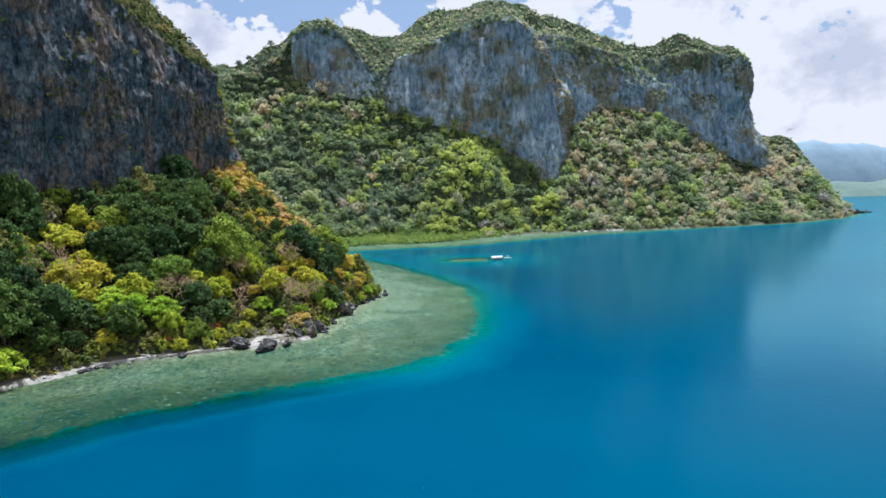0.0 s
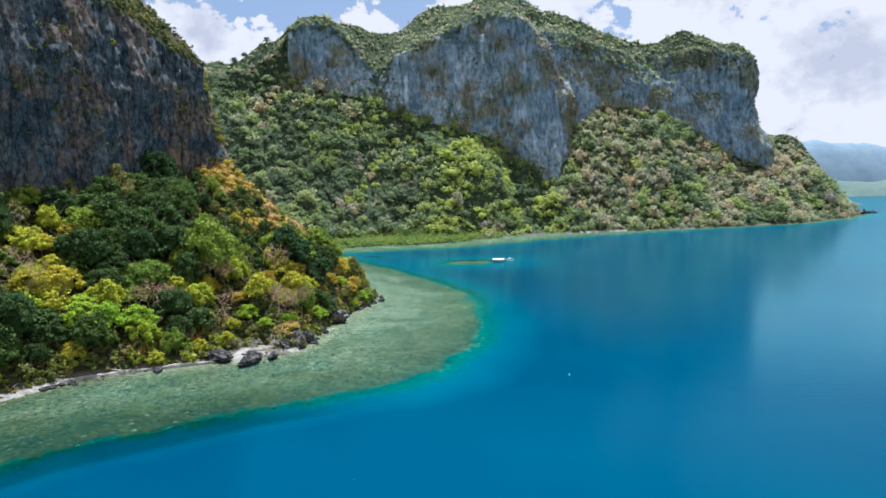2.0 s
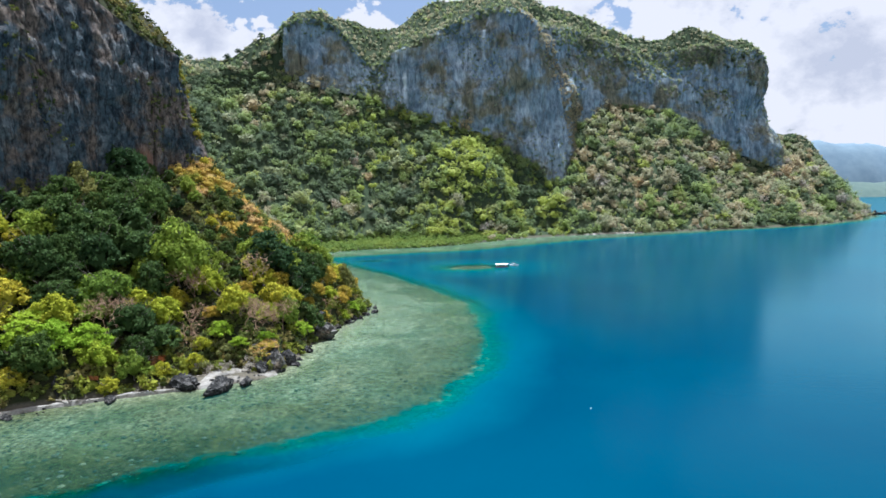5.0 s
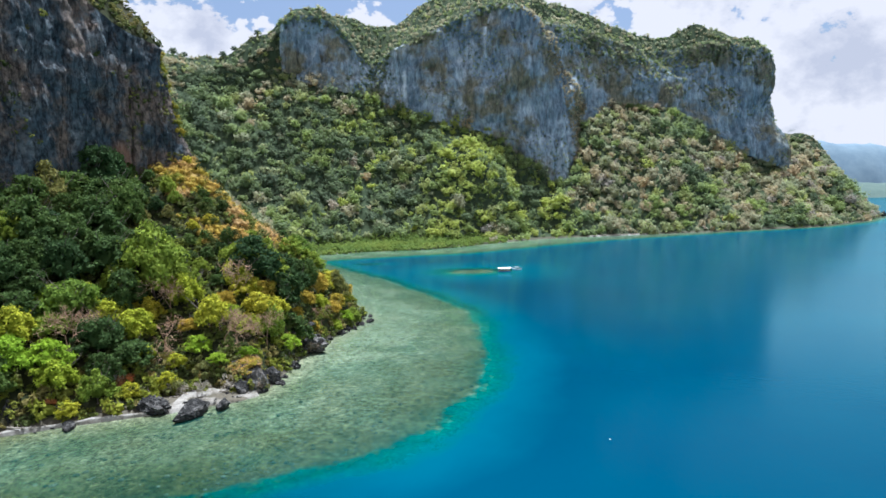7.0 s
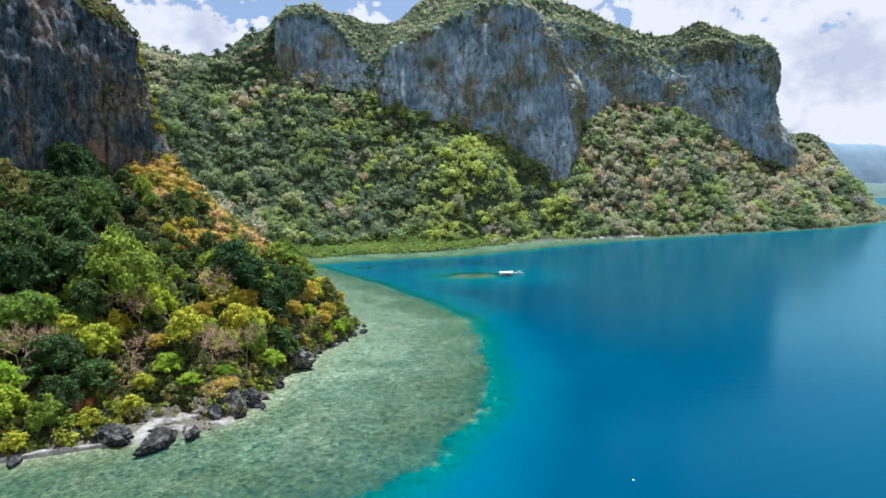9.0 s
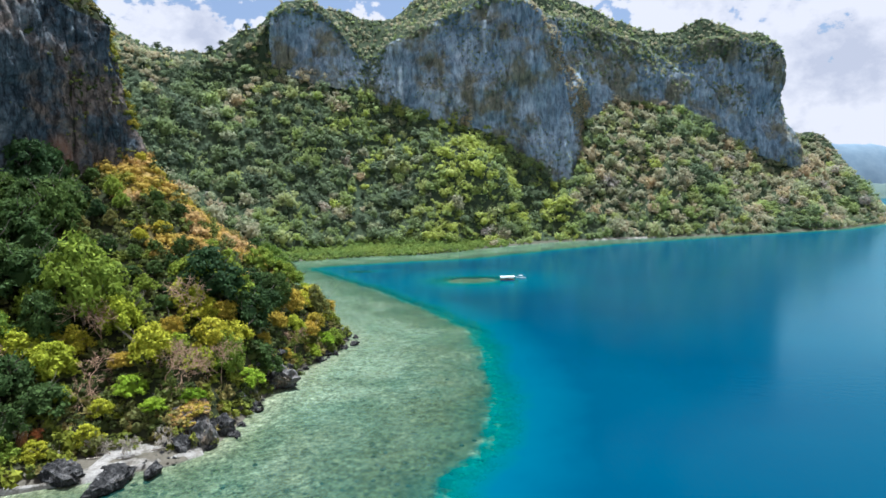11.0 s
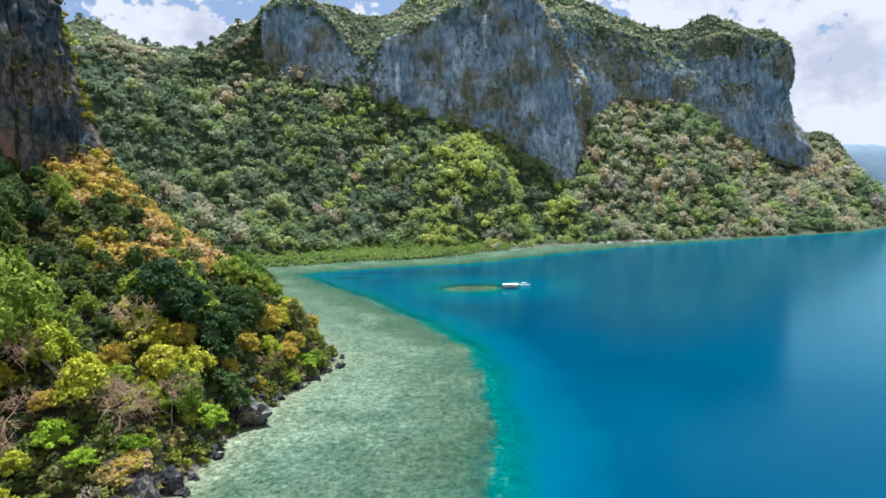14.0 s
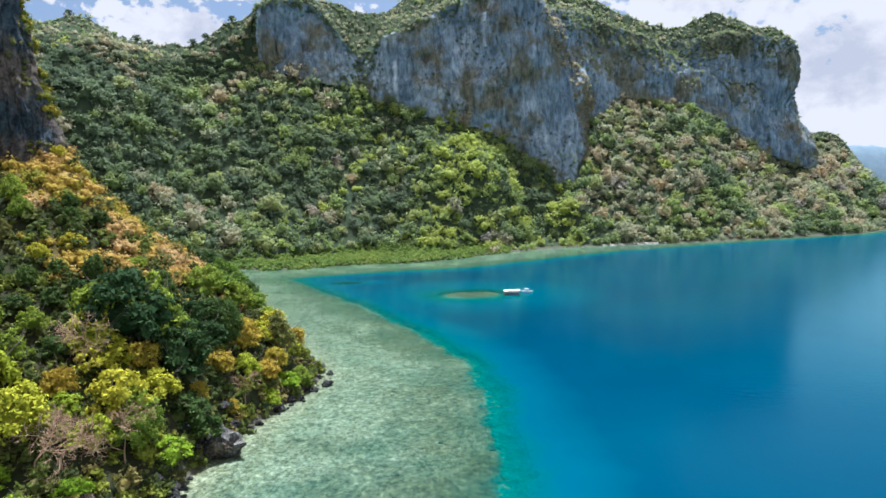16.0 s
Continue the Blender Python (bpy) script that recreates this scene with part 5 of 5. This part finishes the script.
def build_rocks():
    rng = np.random.default_rng(11)
    shapes = [rock_mesh(rng, k) for k in range(6)]
    pebbles = [rock_mesh(rng, k, 3) for k in range(6)]
    for me in shapes + pebbles:
        me.materials.append(BOULDER)

    def put(x, y, sx, sy, sz, label, k=None, turn=None, z=None):
        ob = new("rock", (shapes if sx > 2 else pebbles)[int(rng.integers(0, 6)) if k is None else k])
        ob.matrix_basis = pose(x, y, z if z is not None else max(0.0, NEAR.z(x, y) - 0.3) + 0.15 * sz, 0, 0, rng.uniform(0, 360) if turn is None else turn)
        ob.scale = (sx, sy, sz)
        tagged(ob, label, "rock", "rocks along the headland shore")

    pale = [rock_mesh(rng, k + 9) for k in range(2)]
    for me in pale:
        me.materials.append(PALE_ROCK)
    for k, (x, y, a, b, c) in enumerate(((-41.0, 251.5, 5.2, 4.2, 3.8), (-46.6, 212.6, 2.9, 2.6, 4.2))):
        ob = new("rock", pale[k])
        ob.matrix_basis = pose(x, y, 0.25 * c, 0, 0, 25 * k - 10)
        ob.scale = (a, b, c)
        tagged(ob, "pale grey weathered limestone boulder on the shore", "rock", "rocks along the headland shore")
    ob = new("rock", rock_mesh(rng, 20))
    ob.data.materials.append(OCHRE_ROCK)
    ob.matrix_basis = pose(-76.5, 204.2, 4.6, 0, 14, 30)
    ob.scale = (1.0, 0.9, 3.6)
    tagged(ob, "slab of orange-brown earth standing among the trees", "rock")
    for _ in range(30):  # rubble along the strand
        u = rng.random()
        x, y = -116 + 34 * u, 159 + 32 * u ** 0.75
        s = 0.25 + 0.9 * rng.random() ** 2
        put(x + rng.normal(0, 1), y + rng.normal(0, 1.2), s, s * 1.3, s * 0.7, "dark limestone rubble along the strand")
    for _ in range(46):  # stones strewn over the sand of the cove
        x, y = rng.uniform(-70, -45), rng.uniform(197, 209)
        if inside(np.array([x]), np.array([y]), [(-69, 197.5), (-54, 198.5), (-44.5, 204), (-48, 209), (-60, 206), (-68, 202)])[0]:
            s = 0.15 + 0.5 * rng.random() ** 3
            put(x, y, s, s * 1.2, s * 0.7, "grey limestone stone on the coral sand", z=1.05)
    big = [(-56.0, 195.5, 3.9, 2.7, 2.7), (-66.5, 198.5, 3.5, 2.4, 2.8), (-51, 200.5, 2.2, 1.5, 1.4), (-93.4, 190.4, 2.9, 2.7, 4.4), (-80, 189.5, 2.0, 1.4, 1.1), (-40.6, 255.5, 1.7, 1.8, 1.3), (-49.5, 210.2, 2.4, 2.0, 2.4), (-45.4, 218.5, 2.0, 2.4, 2.6), (-52.5, 210.8, 1.8, 1.6, 1.6), (-113, 172, 2.0, 1.6, 1.4)]
    for x, y, a, b, c in big:
        put(x, y, a * 1.25, b * 1.2, c * 1.1, "dark weathered limestone boulder at the water's edge", z=0.25 * c)
    line = spline([(x, y, 0) for x, y in HEAD_SHORE[3:11]], 400)
    for i in range(190):
        u = int(rng.integers(0, 400))
        x, y, _ = line[u]
        if (y < 208 and rng.random() < 0.9) or (y < 246 and rng.random() < 0.45):
            continue
        s = (0.35 + 1.7 * rng.random() ** 2.4) * (1 if y < 330 else 0.7)
        off = rng.normal(0, 1.6)
        put(x + off, y + rng.normal(0, 1.2), s, s * rng.uniform(0.7, 1.3), s * rng.uniform(0.5, 0.9), "grey limestone rock on the shore")


build_rocks()


def build_bluff():
    """Craggy outcrop with dry earth and grass on top, beside the cove."""
    rng = np.random.default_rng(29)
    nr, na = 46, 150
    u = np.linspace(0.0, 1.0, nr)[:, None]
    a = np.linspace(0, 6.28318, na)[None]
    c, s = np.cos(a), np.sin(a)
    rim = 1 + 0.34 * fbm(np.stack([c[0] * 1.6, s[0] * 1.6, 0 * a[0]], 1) + 4, 3)[None]
    flat = np.clip(u / 0.55, 0, 1)
    wall = np.clip((u - 0.55) / 0.45, 0, 1)
    g = np.stack([rim * c * (0.72 * flat + 0.28 * wall ** 1.6), rim * s * (0.72 * flat + 0.28 * wall ** 1.6), (1 - 0.12 * flat ** 2) * (1 - wall) + 0 * a], -1)
    g = g * (4.6, 6.0, 7.2)
    g[..., 2] += 0.35 * g[..., 1] * (1 - wall)  # rises inland
    q = g.reshape(-1, 3)
    n = fbm(q / 3.2 + 7, 4).reshape(nr, na, 1) + 0.55 * (0.3 - np.abs(fbm(q / 1.3 + 2, 4))).reshape(nr, na, 1)
    out = np.stack([c + 0 * u, s + 0 * u, 0.5 + 0 * (c + u)], -1)
    g = g + out * n * (0.5 + 1.7 * np.minimum(flat, 1 - 0.5 * wall))[..., None]
    g[..., 2] = g[..., 2] + 0.5 * np.sin(g[..., 2] * 2.4) * wall * (1 - wall) * 2 - 0.6
    g[..., 0] += 0.25 * np.sin(g[..., 2] * 3.1 + 1.3) * c
    g[..., 1] += 0.25 * np.sin(g[..., 2] * 3.1 + 1.3) * s
    g = g + (-50.2, 216.6, 0)
    ob = land("bluff", g[::-1], BLUFF, "craggy grey-brown limestone bluff with dry earth on top", "rock")
    ob.name = "bluff"
    top = g[:25].reshape(-1, 3)
    top = top[rng.choice(len(top), 120, replace=False)]
    wisp = [crown_arrays(rng, 4, 130, 0.105, 0.95, 0.7, 0.85) for _ in range(4)]
    woods("dry_grass", wisp, top, rng.uniform(0.4, 0.8, len(top)), np.full(len(top), -0.2), rng.uniform(0.2, 0.95, len(top)), DRY, "tan dry grass and twigs on top of the bluff", "grass", rng)


build_bluff()


def build_point_rocks():
    """Low dark rocks that trail off the end of the far point."""
    rng = np.random.default_rng(17)
    shapes = [rock_mesh(rng, k + 20, 3) for k in range(3)]
    for me in shapes:
        me.materials.append(BOULDER)
    for k, (x, y, a, b, c) in enumerate(((640, 976, 5.0, 3.5, 4.2), (649, 985, 7.0, 4.0, 3.6), (658, 989, 5.5, 3.5, 2.6), (666, 993, 6.0, 3.0, 2.2), (674, 997, 4.0, 2.5, 1.5), (633, 968, 4.0, 4.0, 5.0))):
        ob = new("rock", shapes[k % 3])
        ob.matrix_basis = pose(x, y, 0.3, 0, 0, rng.uniform(0, 360))
        ob.scale = (a, b, c)
        tagged(ob, "low dark rock off the far wooded point", "rock", "rocks off the far point")


build_point_rocks()


def build_saddle_trees():
    """Spreading trees that stand up from the saddle's skyline."""
    rng = np.random.default_rng(41)
    src = None
    top = Ground(np.concatenate([far_top[:15, :140].reshape(-1, 3), far_crag[:, :140].reshape(-1, 3)]))
    for x, y, s in ((-299, 788, 1.25), (-288, 792, 0.9), (-310, 782, 0.8), (-247, 800, 1.0), (-236, 806, 0.85), (-210, 815, 1.0), (-345, 752, 1.0)):
        m = Matrix.Translation((x, y, top.z(x, y) - 0.5)) @ Matrix.Rotation(rng.random() * 6.283, 4, "Z")
        if src is None:
            src = t = make_tree(rng, LEAF_SADDLE, "flat-crowned tree standing clear on the ridge", 5.5, 6.0, 18, 700, 0.085, 0.7, 1.0, 0.55)
            tagged(t, group="trees on the ridge")
            t.matrix_basis = m
        else:
            t = copy_thing(src, m)
        t.scale = (s, s, s)


build_saddle_trees()


def build_coral():
    rng = np.random.default_rng(31)
    n = 3400
    x, y = rng.uniform(-150, 14, n), rng.uniform(100, 500, n)
    ring = REEF_EDGE[:15] + [(-150, 572), (-700, 572), (-700, 60)]
    ok = inside(x, y, ring) & ~inside(x, y, HEAD_SHORE + [(-700, 572), (-700, 100)])
    away = seg_dist(x, y, REEF_EDGE)
    ok &= rng.random(n) < np.clip(1.1 - away / np.where(y > 200, 14, 40), 0.03, 1) * np.clip((380 - y) / 100, 0.1, 1)
    far_out = rng.uniform(0, 1, 420)
    line = spline([(a, b, 0) for a, b in REEF_EDGE[:11]], 420)
    tan = np.gradient(line, axis=0)
    side = np.stack([tan[:, 1], -tan[:, 0]], 1) / np.linalg.norm(tan, axis=1)[:, None]
    rim = line[:, :2] + side * (far_out * 9 - 2)[:, None] + rng.normal(0, 1.5, (420, 2))
    e = rng.random(260) * 6.283
    r = np.sqrt(rng.random(260))
    xr, yr = rng.uniform(-150, 12, 15000), rng.uniform(98, 250, 15000)  # rubble and knobs of the outer flat
    ok2 = inside(xr, yr, ring) & ~inside(xr, yr, HEAD_SHORE + [(-700, 572), (-700, 100)]) & (rng.random(15000) < np.clip((215 - yr) / 50, 0, 1)) & (fbm(np.stack([xr, yr, 0 * xr], 1) / 7, 3) > -0.12)
    x, y = np.concatenate([x[ok], xr[ok2]]), np.concatenate([y[ok], yr[ok2]])
    ok = np.ones(len(x), bool)
    x = np.concatenate([x[ok], rim[:, 0], ISLET[0] + 11 * r * np.cos(e)])
    y = np.concatenate([y[ok], rim[:, 1], ISLET[1] + 9 * r * np.sin(e)])
    z = -0.3 * sea_depth(x, y) - 0.1
    v, f = ICO1
    lumps = [(v * (1 + 0.5 * fbm(v * 2 + k * 5, 2))[:, None] * (1, 1, 0.55), f) for k in range(6)]
    p = np.stack([x, y, z], 1)
    rad = 0.16 + 0.55 * rng.random(len(p)) ** 4
    woods("coral_heads", lumps, p, rad, 0 * rad, rng.random(len(p)), CORAL, "scattered dark coral heads on the shallow reef", "coral", rng)


build_coral()

# ---------------------------------------------------------------- raft and boat
WHITE = plain_material("white_sheet", (0.80, 0.80, 0.78), 0.5, 0.08, 1.5)
TIMBER = plain_material("grey_timber", (0.22, 0.17, 0.13), 0.8, 0.3, 4.0)
BLUE = plain_material("blue_paint", (0.05, 0.17, 0.42), 0.5, 0.15, 2.0)


def box(sx, sy, sz, x=0, y=0, z=0, edge=0.03):
    bm = bmesh.new()
    bmesh.ops.create_cube(bm, size=1)
    bmesh.ops.scale(bm, vec=(sx, sy, sz), verts=bm.verts)
    bmesh.ops.bevel(bm, geom=bm.edges[:], offset=min(edge, sx / 4, sy / 4, sz / 4), segments=1, affect="EDGES")
    bmesh.ops.translate(bm, vec=(x, y, z), verts=bm.verts)
    return bm


def stick(a, b, r, sides=8):
    a, b = Vector(a), Vector(b)
    bm = bmesh.new()
    bmesh.ops.create_cone(bm, cap_ends=True, segments=sides, radius1=r, radius2=r, depth=(b - a).length)
    q = (b - a).to_track_quat("Z", "Y").to_matrix().to_4x4()
    bmesh.ops.transform(bm, matrix=Matrix.Translation((a + b) / 2) @ q, verts=bm.verts)
    return bm


def build_raft():
    root = tagged(new("floating_raft"), "moored wooden raft house with a white sheet roof", "raft")
    part("deck", box(9.2, 4.2, 0.25, z=0.55), TIMBER, root)
    for y in (-1.7, 0, 1.7):
        part("float", stick((-4.5, y, 0.2), (4.5, y, 0.2), 0.32, 12), BLUE, root)
    for x in (-4.0, -1.3, 1.3, 4.0):
        for y in (-1.8, 1.8):
            part("post", stick((x, y, 0.6), (x, y, 2.5), 0.07), TIMBER, root)
    for s in (-1, 1):
        bm = box(9.4, 2.35, 0.06, 0, 0, 0, 0.01)
        bmesh.ops.transform(bm, matrix=pose(0, s * 1.12, 2.72, -s * 11), verts=bm.verts)
        part("roof_sheet", bm, WHITE, root)
    part("back_wall", box(8.0, 0.06, 0.9, 0, 1.75, 1.1), WHITE, root)
    root.matrix_basis = pose(37.4, 437.8, 0, 0, 0, 3)
    root.scale = (0.85, 0.85, 0.85)


def build_boat():
    root = tagged(new("outrigger_boat"), "small white and blue outrigger boat moored beside the raft", "boat")
    bm = bmesh.new()
    rings = []
    for k in range(9):
        u = k / 8 * 2 - 1
        w = 0.55 * (1 - abs(u) ** 2.6) + 0.03
        lift = 0.45 * u * u
        rings.append([bm.verts.new((u * 3.4, a * w, z + lift)) for a, z in ((-1, 0.75), (-0.75, 0.2), (0, -0.1), (0.75, 0.2), (1, 0.75))])
    for a, b in zip(rings[:-1], rings[1:]):
        for i in range(4):
            bm.faces.new((a[i], a[i + 1], b[i + 1], b[i]))
        bm.faces.new((a[4], a[0], b[0], b[4]))
    bmesh.ops.recalc_face_normals(bm, faces=bm.faces[:])
    part("hull", bm, WHITE, root, "white hull")
    part("canopy", box(2.6, 1.5, 0.06, -0.2, 0, 1.9), WHITE, root, "white canopy")
    for x in (-1.3, 0.9):
        for y in (-0.55, 0.55):
            part("post", stick((x, y, 0.7), (x, y, 1.9), 0.035), TIMBER, root)
        part("boom", stick((x, -2.3, 0.75), (x, 2.3, 0.75), 0.05), WHITE, root)
    for y in (-2.2, 2.2):
        part("outrigger", stick((-2.6, y, 0.12), (2.4, y, 0.12), 0.09), BLUE, root, "blue outrigger float")
    root.matrix_basis = pose(45.8, 444.5, 0, 0, 0, -20)
    root.scale = (0.9, 0.9, 0.9)


build_raft()
build_boat()


def build_buoys():
    for x, y, s in ((32.3, 176.5, 0.16), (-15.6, 119.2, 0.07), (1.0, 108.0, 0.08), (-3.9, 99.5, 0.07)):
        bm = bmesh.new()
        bmesh.ops.create_uvsphere(bm, u_segments=12, v_segments=8, radius=s)
        bmesh.ops.scale(bm, vec=(1, 1, 0.8), verts=bm.verts)
        me = bpy.data.meshes.new("buoy")
        bm.to_mesh(me)
        bm.free()
        me.materials.append(WHITE)
        ob = new("buoy", me)
        ob.location = (x, y, s * 0.35)
        tagged(ob, "small white float bobbing on the open water", "buoy", "white floats")


build_buoys()
